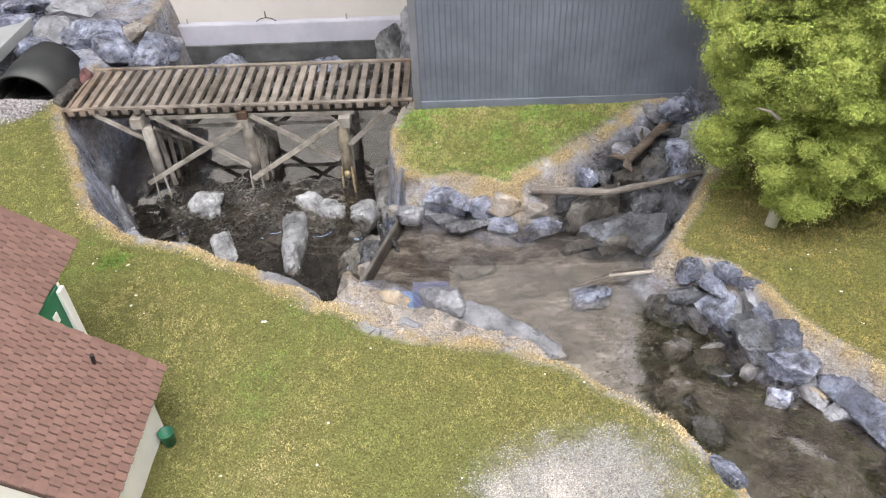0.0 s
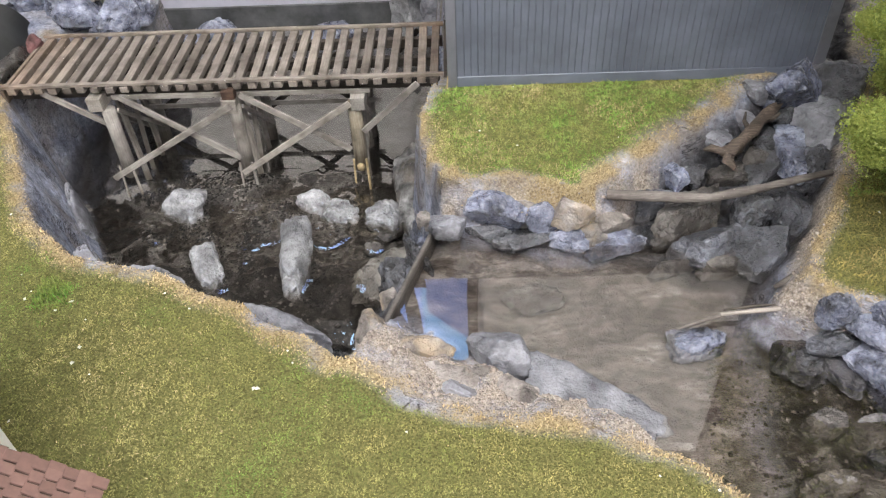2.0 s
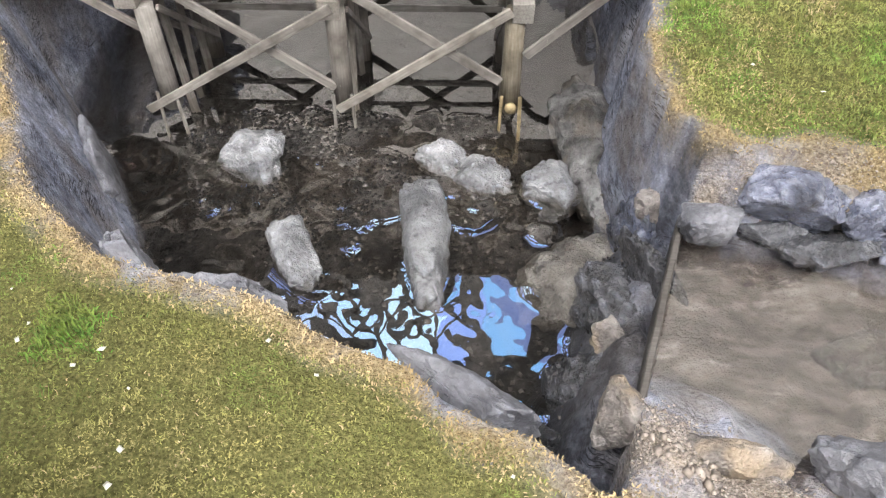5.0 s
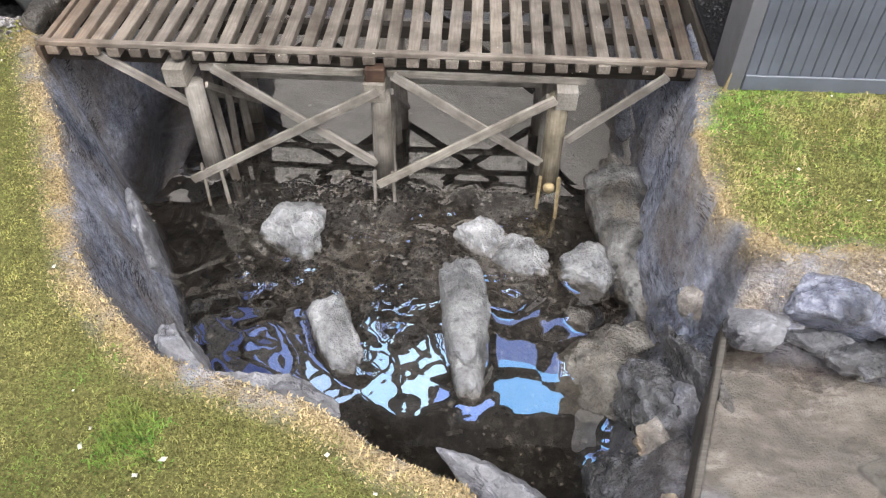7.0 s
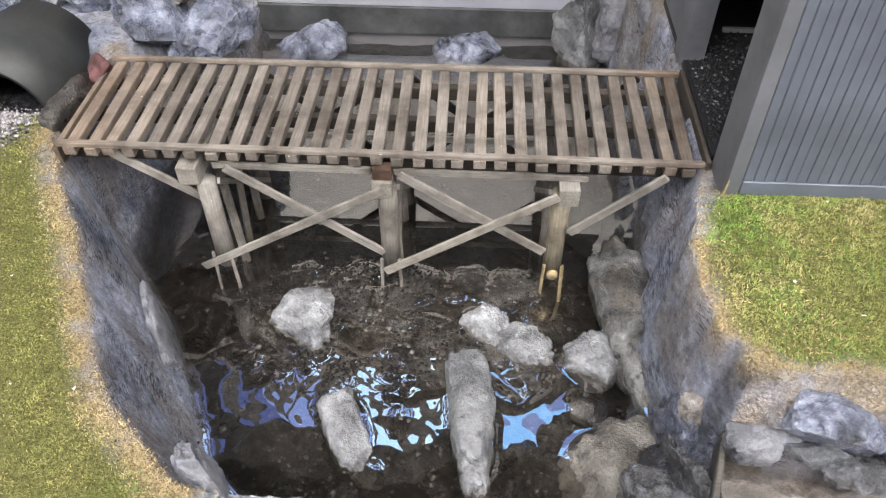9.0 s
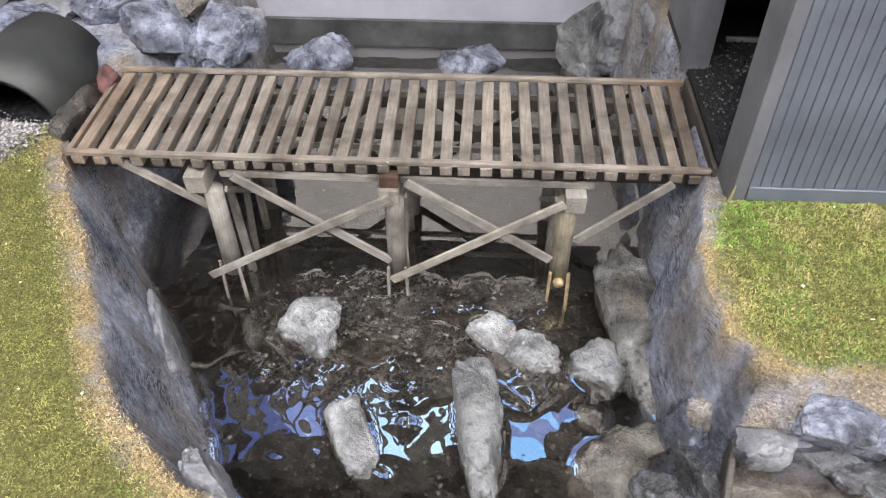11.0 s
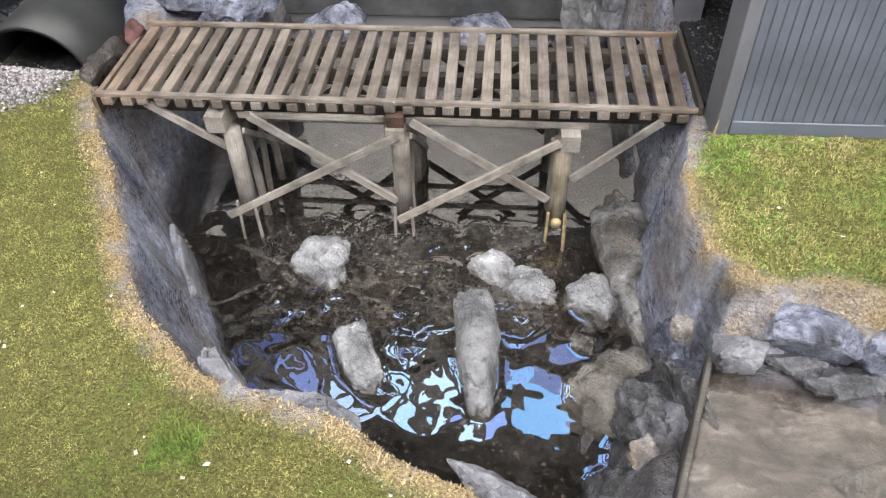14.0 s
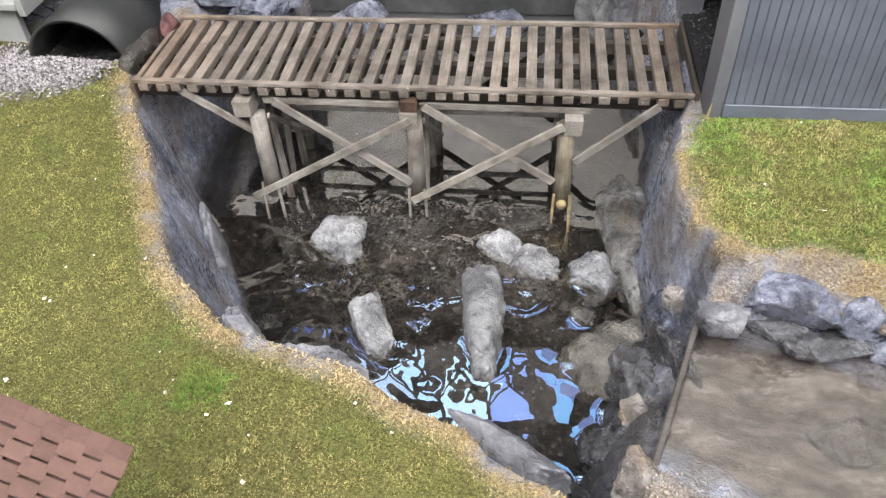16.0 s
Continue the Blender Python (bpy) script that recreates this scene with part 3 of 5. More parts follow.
def wobble(X, Y, s, seed):
    """Cheap smooth value noise, -1 to 1."""
    r = np.random.default_rng(seed).uniform(-1, 1, (64, 64))
    u, v = X / s + 1000.3, Y / s + 1000.7
    i, j = np.floor(u).astype(int), np.floor(v).astype(int)
    fu, fv = u - i, v - j
    fu, fv = fu * fu * (3 - 2 * fu), fv * fv * (3 - 2 * fv)
    g = lambda a, b: r[a % 64, b % 64]
    return (g(i, j) * (1 - fu) + g(i + 1, j) * fu) * (1 - fv) + (g(i, j + 1) * (1 - fu) + g(i + 1, j + 1) * fu) * fv


def weir_x(Y):
    return -.038 + (Y - .585) * .347


def EDGE(Y):
    """Where the silted, haze-tinted pool floor gives way to the stony stream bed."""
    return .142 + .15 * (Y - .44) + .008 * wobble(0 * Y + .3, Y, .03, 71)


def land(X, Y):
    """Height of the modelled ground and its cover."""
    calm = 1 - .75 * sm(-X, .17, .22)
    jx, jy = X + .004 * calm * wobble(X, Y, .02, 1) + .0012 * calm * wobble(X, Y, .008, 2), Y + .004 * calm * wobble(X, Y, .021, 3) + .0012 * calm * wobble(X, Y, .009, 4)
    dn, dm, dt = inside_by(BANK_NEAR, jx, jy), inside_by(BANK_MILL, jx, jy), inside_by(BANK_TREE, jx, jy)
    d = np.maximum(np.maximum(dn, dm), dt)
    top = .0735 + (.005 * sm(Y, .50, .58) + .012 * sm(Y, .60, .69)) * sm(X, -.2, -.05) * sm(-X, -.3, -.2) + .006 * sm(X, .15, .25) + .006 * sm(Y, .6, .75) * sm(-X, .3, .42)
    top = top + .0018 * wobble(X, Y, .06, 5) + .0007 * wobble(X, Y, .015, 6)
    east = (X > weir_x(Y)) & (Y < .60) | (X > -.02)
    ravine = sm(Y, .56, .70) * sm(X, .08, .2)
    bed = np.where(east, .034 + .03 * ravine, -.026)
    by_dam = sm(X - weir_x(Y), -.050, -.006) * sm(Y, .47, .50) * (1 - sm(Y, .60, .63))
    bed = np.where(east, bed, bed + .052 * by_dam)
    mud = sm(X, -.34, -.27) * (1 - sm(X, -.115, -.075)) * sm(Y, .60, .66) * (1 - sm(Y, .734, .756))
    bed = np.where(east, bed, bed + .0140 * mud + mud * (.0026 * wobble(X, Y, .018, 18) + .0016 * wobble(X, Y, .006, 19)) + .007 * sm(Y, .56, .59) * (1 - sm(Y, .60, .66)) * (1 + .7 * wobble(X, Y, .013, 20)))
    bed = bed + (.003 - .0018 * mud) * wobble(X, Y, .03, 7) + .0012 * wobble(X, Y, .009, 8)
    steep = (dm > dt) & (dm > dn) & (X < -.02)
    w = np.where(east, .024, .034)
    w = np.where(~east, .030 - .010 * sm(Y, .70, .76), w)
    w = np.where(steep, .012 + .004 * sm(Y, .66, .72), w)
    south = east & (dn > dm) & (dn > dt)
    w = np.where(south, .020 + .052 * (1 - sm(X, .0, .095)), w)
    t = np.clip(1 + d / w, 0, 1)
    prof = np.where(east, np.where(south & (X < .09), t ** .8, t ** 1.3), sm(t, 0, 1) * .45 + .55 * t)
    h = bed + (top - bed) * prof
    face = np.clip(1 - np.abs(2 * t - 1), 0, 1)
    lumps = np.where(south & (X < .09), 1, 0) * np.clip(t * 3, 0, 1) * np.clip((1 - t) * 4, 0, 1)
    h = h + lumps * (.006 * wobble(X, Y, .016, 16) + .003 * wobble(X, Y, .007, 17))
    h = h + face * (np.where(~east & ~steep, .004, .010) * wobble(X, Y, .034, 9) + np.where(~east & ~steep, .0, .003) * wobble(X, Y, .010, 10) + np.where(~east & ~steep, .0, .0009) * wobble(X, Y, .0045, 11))
    h = h + by_dam * (~east) * (.005 * wobble(X, Y, .012, 23) + .003 * wobble(X, Y, .005, 24))
    h = h + .004 * np.exp(-((X + .455) / .024) ** 2 - ((Y - .752) / .014) ** 2)
    hollow = np.exp(-((X + .442) / .040) ** 6 - ((Y - .806) / .036) ** 6)           # dug out round the culvert
    h = h - .022 * hollow
    mill = (X > -.034) & (X < .27) & (Y > .706) & (Y < .93)
    h = np.where(mill, np.minimum(h, .0845), h)
    bare = sm(Y, .79, .84) * sm(-X, .30, .37) + sm(Y, .70, .74) * sm(X, -.06, -.03)
    bare = np.clip(bare, 0, 1)
    golden = east & (dm > dn) & (dm > dt) & (X > .06)
    lawn = sm(d, np.where(golden, .008, .002), np.where(golden, .024, np.where(east, .010, .015))) * (1 - bare)
    patch = np.exp(-(((X - .080 - .3 * (Y - .3)) / .050) ** 2 + ((Y - .295) / .034) ** 2) ** 1.6)
    gr = np.exp(-(((X + .456) / .040) ** 2 + ((Y - .756) / .032) ** 2) ** 2)
    straw = np.where(steep, np.where(Y < .63, sm(d, -.004, .0), sm(d, -.002, .002)), np.where(dt > dm, sm(d, -.006, .0), np.where(dm > dn, np.where(X < .07, sm(d, -.014, -.005), sm(d, -.004, .001)), np.where(east, sm(d, -.009, -.002), sm(d, -.004, .001))))) * (1 - sm(d, np.where(golden, .010, np.where(steep, .009, np.where(east, .003, .008))), np.where(golden, .026, np.where(steep, .024, np.where(east, .010, .017))))) * np.clip(.85 + .75 * wobble(X, Y, .016, 12) + .3 * wobble(X, Y, .006, 13), 0, 1)
    straw = np.clip(straw + .5 * sm(Y, .88, .9) * sm(X, -.08, -.05) * (d > -.01), 0, 1) * (1 - .4 * bare)
    stones = np.where(south, sm(d, -.8 * w, -.6 * w) * (X < .1), np.where(dt > dm, sm(d, -.013, -.006) * (X > .15), sm(d, -.020, -.010) * (X < .12) * east))
    stones = stones * (1 - sm(d, -.006, .002)) * np.clip(.75 + .6 * wobble(X, Y, .012, 14), 0, 1)
    stones = np.clip(stones + patch + gr + .3 * sm(Y, .83, .86) * (1 - sm(X, -.34, -.30)) * np.clip(.6 + 1.2 * wobble(X, Y, .03, 26), 0, 1), 0, 1)
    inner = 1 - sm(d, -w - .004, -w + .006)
    mound = np.exp(-((X + .17) / .075) ** 2 - ((Y - .685) / .06) ** 2) * np.clip(.55 + .8 * wobble(X, Y, .02, 15), 0, 1)
    gully = sm(Y, .525, .55) * sm(X + .35 * (Y - .6), .085, .11) * (d < .002)
    bare_mud = sm(jx, -.30, -.24) * (1 - sm(jx, -.10, -.07)) * (.55 * sm(jy, .53, .56) + .45 * sm(jy, .60, .64)) * (1 - sm(jy, .73, .752)) * np.clip(.85 + .6 * wobble(X, Y, .02, 22), 0, 1)
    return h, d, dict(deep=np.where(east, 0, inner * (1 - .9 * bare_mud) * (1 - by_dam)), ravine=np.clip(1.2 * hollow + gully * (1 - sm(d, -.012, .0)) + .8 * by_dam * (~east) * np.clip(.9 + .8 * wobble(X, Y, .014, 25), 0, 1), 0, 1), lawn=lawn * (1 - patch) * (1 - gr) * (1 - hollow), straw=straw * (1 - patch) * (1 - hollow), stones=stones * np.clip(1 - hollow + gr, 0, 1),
                      bed=np.where(east, 0, inner * (1 - by_dam)) + np.where(east, inner * sm(X - EDGE(Y), -.014, .014), 0), silt=np.where(east, inner * (1 - sm(X - EDGE(Y), -.014, .014)), np.clip(.75 * mound * inner, 0, 1))), patch, gr


xs = np.concatenate([np.arange(-1.0, -.5, .012), np.arange(-.5, -.41, .004), np.arange(-.41, .31, .0019), np.arange(.31, .48, .006), np.arange(.48, .86, .02)])
ys = np.concatenate([np.arange(-.28, .22, .008), np.arange(.22, .40, .004), np.arange(.40, .90, .0019), np.arange(.90, 1.045, .0035)])
GX, GY = np.meshgrid(xs, ys)
GH, GD, cover, PATCH, HEAP = land(GX, GY)
nx, ny = len(xs), len(ys)
idx = np.arange(nx * ny).reshape(ny, nx)
quads = np.stack([idx[:-1, :-1], idx[:-1, 1:], idx[1:, 1:], idx[1:, :-1]], -1).reshape(-1, 4)
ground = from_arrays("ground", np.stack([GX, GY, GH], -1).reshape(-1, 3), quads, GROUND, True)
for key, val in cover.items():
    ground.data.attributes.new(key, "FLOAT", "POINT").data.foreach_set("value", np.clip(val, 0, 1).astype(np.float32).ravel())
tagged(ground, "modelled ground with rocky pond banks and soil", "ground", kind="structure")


def height(x, y):
    """Ground height at points, from the sheet's own formula."""
    return land(np.atleast_1d(np.asarray(x, float)), np.atleast_1d(np.asarray(y, float)))[0]


# table under the ground and the room about it
def slab(name, lo, hi, mat, label, cat, bev=0.0):
    lo, hi = Vector(lo), Vector(hi)
    bm = box_bm(*(hi - lo), bev)
    ob = mesh_ob(name, bm, mat)
    ob.location = (lo + hi) / 2
    return tagged(ob, label, cat, kind="structure")


slab("layout_table", (-1.0, -.28, -1.0), (.86, 1.045, -.045), TABLE, "dark grey table frame under the model landscape", "table")
slab("floor", (-3, -3, -1.02), (3, 3, -1.0), ROOM_WALL, "plain dark room floor", "floor")
slab("ceiling", (-3, -3, 1.83), (3, 3, 1.88), ROOM_WALL, "plain dark grey room ceiling", "ceiling")
slab("wall_north", (-3, 3, -1), (3, 3.1, 1.88), ROOM_WALL, "plain dark grey room wall", "wall")
slab("wall_south", (-3, -3.1, -1), (3, -3, 1.88), ROOM_WALL, "plain dark grey room wall", "wall")
slab("wall_west", (-3.1, -3, -1), (-3, 3, 1.88), ROOM_WALL, "plain dark grey room wall", "wall")
slab("wall_east", (3, -3, -1), (3.1, 3, 1.88), ROOM_WALL, "plain dark grey room wall", "wall")
# unseen black partition, added to back the window and keep reflections dark
slab("dark_partition", (-1.1, 1.134, -1.0), (.9, 1.15, 1.0), BLACK_PARTITION, "black partition added out of view behind the backdrop board", "wall")
slab("backdrop", (-1.1, 1.10, -1.0), (.9, 1.112, .30), BACKDROP, "smooth beige-white backdrop board behind the layout", "backdrop", .001)


def ceiling_panel(x0, y0, x1, y1, mat, label):
    ob = mesh_ob("ceiling_light", box_bm(x1 - x0, y1 - y0, .02, .003), mat)
    ob.location = ((x0 + x1) / 2, (y0 + y1) / 2, 1.815)
    return tagged(ob, label, "ceiling light")


ceiling_panel(-1.5, -1.1, 1.5, .25, SOFTBOX, "white light panel in the ceiling")

# lit lattice window behind the layout, mirrored in the pond
glow = new("lattice_window")
glow.location = (-.25, 1.118, .60)
tagged(glow, "blue daylight window with dark lattice bars", "window")
for k, (tone, power) in enumerate((((.30, .40, .9), 1.6), ((.38, .50, 1.0), 4.0), ((.55, .70, 1.0), 8.0), ((.50, .72, 1.0), 9.0), ((.62, .82, 1.0), 9.0), ((.36, .50, 1.0), 7.0), ((.30, .60, 1.0), 6.5))):
    part("pane", (lambda q: (q.transform(Matrix.Translation((-.28 + .08 * k, .012, .14))), q)[1])(box_bm(.0795, .004, .19)), lamp_material("blue_pane_light", (tone[0] * .85, tone[1] * .92, 1.0), power * .6), glow, "bright blue pane")
for k in range(7):
    xb = -.29 + .0725 * k
    part("bar", beam_bm((xb - .012, 0, -.005), (xb + .012, 0, .235), .013 if k % 2 else .024, .004, .0005, 0), BLACK, glow)
shade_bm = bmesh.new()
for w in (((.17, .006, .0), (.24, .006, .0), (.24, .006, .17), (.17, .006, .10)), ((.17, .0075, .0), (.24, .0075, .0), (.24, .0075, .17), (.17, .0075, .10))):
    shade_bm.faces.new([shade_bm.verts.new(p) for p in w])
part("blind", shade_bm, lamp_material("purple_blind", (.33, .46, 1.0), 1.9), glow, "dim purple slanting blind")
for k in range(6):
    xb = -.29 + .0725 * k
    part("bar", beam_bm((xb, .003, .01), (xb + .0725, .003, .17), .015, .004, .0005, 0), BLACK, glow)
    part("bar", beam_bm((xb + .0725, .003, .01), (xb, .003, .20), .013, .004, .0005, 0), BLACK, glow)
part("frame", beam_bm((-.32, 0, 0), (.32, 0, 0), .012, .008, .001, 0), BLACK, glow)
part("frame", beam_bm((-.32, 0, .232), (.32, 0, .232), .012, .008, .001, 0), BLACK, glow)

# dam board
DAM_WOOD = wood_material("wet_brown_board", (0.06, 0.055, 0.051), (0.09, 0.083, 0.078), (0.14, 0.131, 0.124))
weir = mesh_ob("dam", beam_bm((-.0715, .487, .0135), (-.0365, .592, .0135), .072, .0032, .0008), DAM_WOOD)
tagged(weir, "thin brown dam board between the two pools", "dam")

# ---------------------------------------------------------------- trestle bridge
X0, X1, Y0, Y1 = -.379, -.031, .727, .818
bridge = new("trestle_bridge")
bridge.location = (X0, Y0, 0)
tagged(bridge, "weathered brown wooden trestle bridge across the pond", "bridge")


def B(x, y, z):
    return (x - X0, y - Y0, z)


NP = 31
pitch = (X1 - X0) / NP
plank_me = [box_bm(Y1 - Y0, .0066, .0052, .0004, 1, .0001) for _ in range(1)][0]
pm = bpy.data.meshes.new("plank")
plank_me.to_mesh(pm); plank_me.free(); pm.materials.append(PLANK)
for i in range(NP):
    x = X0 + pitch * (i + .5)
    ob = new("plank", pm)
    ob.parent = bridge
    ob.matrix_local = pose(x - X0 + random.uniform(-.0005, .0005), (Y1 - Y0) / 2 + random.uniform(-.0006, .0006), DECK - .0055, 0, random.uniform(-1, 1), 90 + random.uniform(-1.1, 1.1))
for y, nm in ((Y0 + .0022, "kerb_strip"), (Y1 - .0022, "kerb_strip")):
    beam(nm, B(X0 - .001, y, DECK - .0012), B(X1 + .001, y, DECK - .0012), .0028, .0038, PLANK, bridge)
for y in (Y0 + .012, Y0 + .0455, Y1 - .012):
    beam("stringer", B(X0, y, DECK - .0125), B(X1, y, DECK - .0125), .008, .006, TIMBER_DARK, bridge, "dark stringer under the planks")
BX = ((-.302, -.309, .0712), (-.1995, -.202, .0658), (-.1025, -.099, .0652))   # post, cap, cap height
for x, xc, zc in BX:
    beam("cap_beam", B(xc, Y0 - .0045, zc), B(xc, Y1 + .008, zc), .0115, .0115, TIMBER, bridge, "grey cap beam with pale sawn end")
    for y, r, foot in ((Y0 + .001, .0056, .0), (Y1 - .001, .0056, -.032)):
        post = part("post", tube_bm([(0, 0, 0), (.03, 0, 0), (.0655 - foot, 0, 0)], [r * 1.04, r, r * .97], 14, .1), TIMBER_STAINED if x > -.15 and foot == 0 else TIMBER, bridge, "round grey timber post", True)
        post.matrix_local = Matrix.Translation(B(x, y, foot)) @ pose(0, 0, 0, 0, -90, 0)
    for y, dx in ((Y0 + .024, .002), (Y0 + .046, -.002), (Y0 + .068, .001)):
        beam("post", B(x + dx, y, -.03), B(x - dx, y + .002, .066), .004, .0045, TIMBER, bridge)
    for s in (-1, 1):
        beam("sway_brace", B(x + s * .0062, Y0 + .004, .062), B(x + s * .0066, Y1 - .006, -.006), .0035, .002, TIMBER, bridge)
    for s in (-1, 1):
        beam("foot_stake", B(x + s * .0064, Y0 - .0062, -.028), B(x + s * .0052, Y0 - .0048, .013), .0016, .002, TIMBER if x < -.15 else YELLOW_WOOD, bridge)
part("foot_knob", tube_bm([B(-.1025, Y0 - .0068, .005), B(-.1025, Y0 - .0046, .005)], [.0030, .0036], 14), YELLOW_WOOD, bridge, "yellow wooden knob at the post foot", True)
beam("girt", B(-.297, Y0 + .004, .0738), B(-.208, Y0 + .004, .0735), .0042, .002, TIMBER, bridge)
beam("girt", B(-.196, Y0 + .004, .0735), B(-.089, Y0 + .004, .0728), .0042, .002, TIMBER, bridge)
part("shim", (lambda q: (q.transform(Matrix.Translation(B(-.2015, Y0 + .001, .0755))), q)[1])(box_bm(.0105, .007, .008, .0005)), RUSTY, bridge, "brown wedge between cap beam and deck")
yf = Y0 - .0055
for (ax, az), (bx, bz) in (((-.288, .0775), (-.203, .016)), ((-.200, .068), (-.315, .0005)), ((-.192, .0765), (-.109, .0215)), ((-.105, .067), (-.203, .0025)), ((-.050, .0835), (-.0965, .0405)), ((-.352, .080), (-.306, .048))):
    y = yf if bx < ax else yf + .0028
    if ax == -.352:
        y = Y0 + .004
    beam("brace", B(ax, y, az), B(bx, y, bz), .0052, .0021, TIMBER, bridge, "flat grey diagonal brace")
# rear braces, in darker timber than the front ones
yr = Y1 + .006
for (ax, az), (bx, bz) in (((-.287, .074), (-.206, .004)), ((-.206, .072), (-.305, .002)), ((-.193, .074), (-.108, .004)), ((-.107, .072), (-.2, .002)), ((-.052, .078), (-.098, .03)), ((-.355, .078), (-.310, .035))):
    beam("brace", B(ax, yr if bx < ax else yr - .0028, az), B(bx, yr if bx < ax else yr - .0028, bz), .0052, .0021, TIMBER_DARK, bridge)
for z in (.017, .036):
    beam("girt", B(-.316, Y1 - .008, z), B(-.090, Y1 - .008, z), .0045, .002, TIMBER, bridge)
beam("end_board", B(X0 - .0030, Y0 + .002, .0775), B(X0 - .0030, Y1 - .004, .0775), .012, .003, PLANK, bridge, "brown board at the bridge end")
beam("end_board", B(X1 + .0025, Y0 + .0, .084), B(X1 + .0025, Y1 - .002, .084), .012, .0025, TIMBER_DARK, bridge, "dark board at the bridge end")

# ---------------------------------------------------------------- dark building
mill = new("mill_building")
mill.location = (-.026, .703, .088)
tagged(mill, "dark grey vertical-board building beside the bridge", "building")


def Mb(x, y, z):
    return (x + .026, y - .703, z - .088)


def mill_box(name, lo, hi, mat, label="", bev=.0003):
    lo, hi = Vector(lo), Vector(hi)
    ob = part(name, box_bm(*(hi - lo), bev), mat, mill, label)
    ob.location = Vector(Mb(*((lo + hi) / 2)))
    return ob


EAVE = .20
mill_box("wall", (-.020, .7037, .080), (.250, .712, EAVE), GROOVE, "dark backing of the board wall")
bw = .0051
bd = bpy.data.meshes.new("board")
bmx = box_bm(bw - .0004, .0042, EAVE - .088, .0003)
bmx.to_mesh(bd); bmx.free(); bd.materials.append(SIDING)
n_b = int((.250 + .019) / bw)
for i in range(n_b):
    ob = new("board", bd)
    ob.parent = mill
    ob.location = Mb(-.019 + bw * (i + .5), .7052 + random.uniform(-.0002, .0002), (EAVE + .088) / 2)
mill_box("corner_board", (-.0265, .7025, .084), (-.0195, .7075, EAVE), SIDING_TRIM)
mill_box("corner_board", (.2425, .7015, .084), (.2505, .7065, EAVE), SIDING_TRIM)
mill_box("base_board", (-.0192, .7018, .0905), (.2425, .7030, .0985), SIDING)
mill_box("end_wall", (-.0262, .7078, .082), (-.0225, .730, EAVE), SIDING_TRIM)
mill_box("door_post", (-.029, .826, .088), (-.014, .842, EAVE), SIDING_TRIM, "grey post beside the building's open doorway")
mill_box("back_wall", (-.014, .905, .088), (.250, .91, EAVE), BLACK)
mill_box("side_wall", (.2455, .7125, .088), (.25, .905, EAVE), SIDING_TRIM)
mill_box("end_wall", (-.026, .8425, .088), (-.022, .905, EAVE), SIDING_TRIM)
mill_box("floor_plate", (-.0265, .7325, .0865), (.245, .904, .0905), GRIT, "black gritty floor inside the building")
mill_box("threshold", (.004, .86, .0906), (.2, .863, .0935), GREY_PLASTIC)
beam("inner_brace", Mb(-.008, .9, .10), Mb(.06, .9, .165), .005, .003, SIDING_TRIM, mill)
mill_box("upper_floor", (-.0265, .7022, EAVE + .0005), (.2505, .91, EAVE + .006), SIDING_TRIM)
mill_box("upper_wall", (.001, .704, EAVE + .007), (.250, .90, .50), UPPER_WALL, "pale upper storey of the building")
part("splinter", tube_bm([Mb(-.0272, .7015, .089), Mb(-.0262, .7012, .100)], [.0010, .0003], 6), YELLOW_WOOD, mill, "pale splintered wood at the corner")

# ---------------------------------------------------------------- back board, hook
back = slab("back_board", (-.46, 1.0325, -.05), (.0, 1.0445, .0405), BOARD, "bluish white board closing the pond's far end", "board", .0015)
tagged(mesh_ob("waterline_strip", box_bm(.30, .0035, .027, .0008), BOARD_WET), "dark wet stain strip along the far waterline", "strip", kind="structure").location = (-.222, 1.0305, -.001)
hook = mesh_ob("wire_hook", tube_bm([(-.252, 1.038, .0407), (-.246, 1.038, .0445), (-.2385, 1.038, .0458), (-.231, 1.038, .0445), (-.225, 1.038, .0407)], [.0007] * 5, 6), BLACK, True)
tagged(hook, "thin black bent wire hook on the white board", "hook")
part("pin", tube_bm([(-.2385, 1.038, .0455), (-.2385, 1.0385, .0545)], [.0009, .0009], 6), BLACK, hook)
for px in (-.345, -.13):
    pn = mesh_ob("peg", tube_bm([(px, 1.038, .0400), (px, 1.038, .0475)], [.0012, .001], 8), GREY_PLASTIC)
    tagged(pn, "small pale peg on the white board's top edge", "peg", "pegs on the board")

# ---------------------------------------------------------------- boulders
PALE, BLU, DRK = "pale grey boulder with dark crevices standing in the pond", "blue-grey stone with white dry-brushed edges on the pool bank", "wet dark grey stone lying in the stream"
rock(-.250, .695, -.014, .042, .045, .036, 12, ROCK_WHITE, "round whitish boulder with ropy strands in the pond", 11, 5, facets=7, rough=.17, lo=.58, chip=.9)
rock(-.147, .630, -.014, .0225, .076, .028, 8, ROCK_WHITE, "long blunt pale boulder lying in the pond", 47, 5, facets=5, rough=.14, lo=.66, chip=.9, boxy=.75)
rock(-.142, .694, -.013, .030, .022, .021, -42, ROCK_WHITE, "small pale stone leaning on its neighbour in the pond", 13, 5, facets=6, rough=.17, lo=.6, chip=.7, boxy=.3)
rock(-.119, .680, -.013, .031, .023, .021, -26, ROCK_WHITE, PALE, 14, 5, facets=6, rough=.17, lo=.6, chip=.7, boxy=.3)
rock(-.079, .673, -.014, .0315, .031, .026, 20, ROCK_WHITE, PALE, 15, 5, facets=6, rough=.15, lo=.62, chip=.7, boxy=.3)
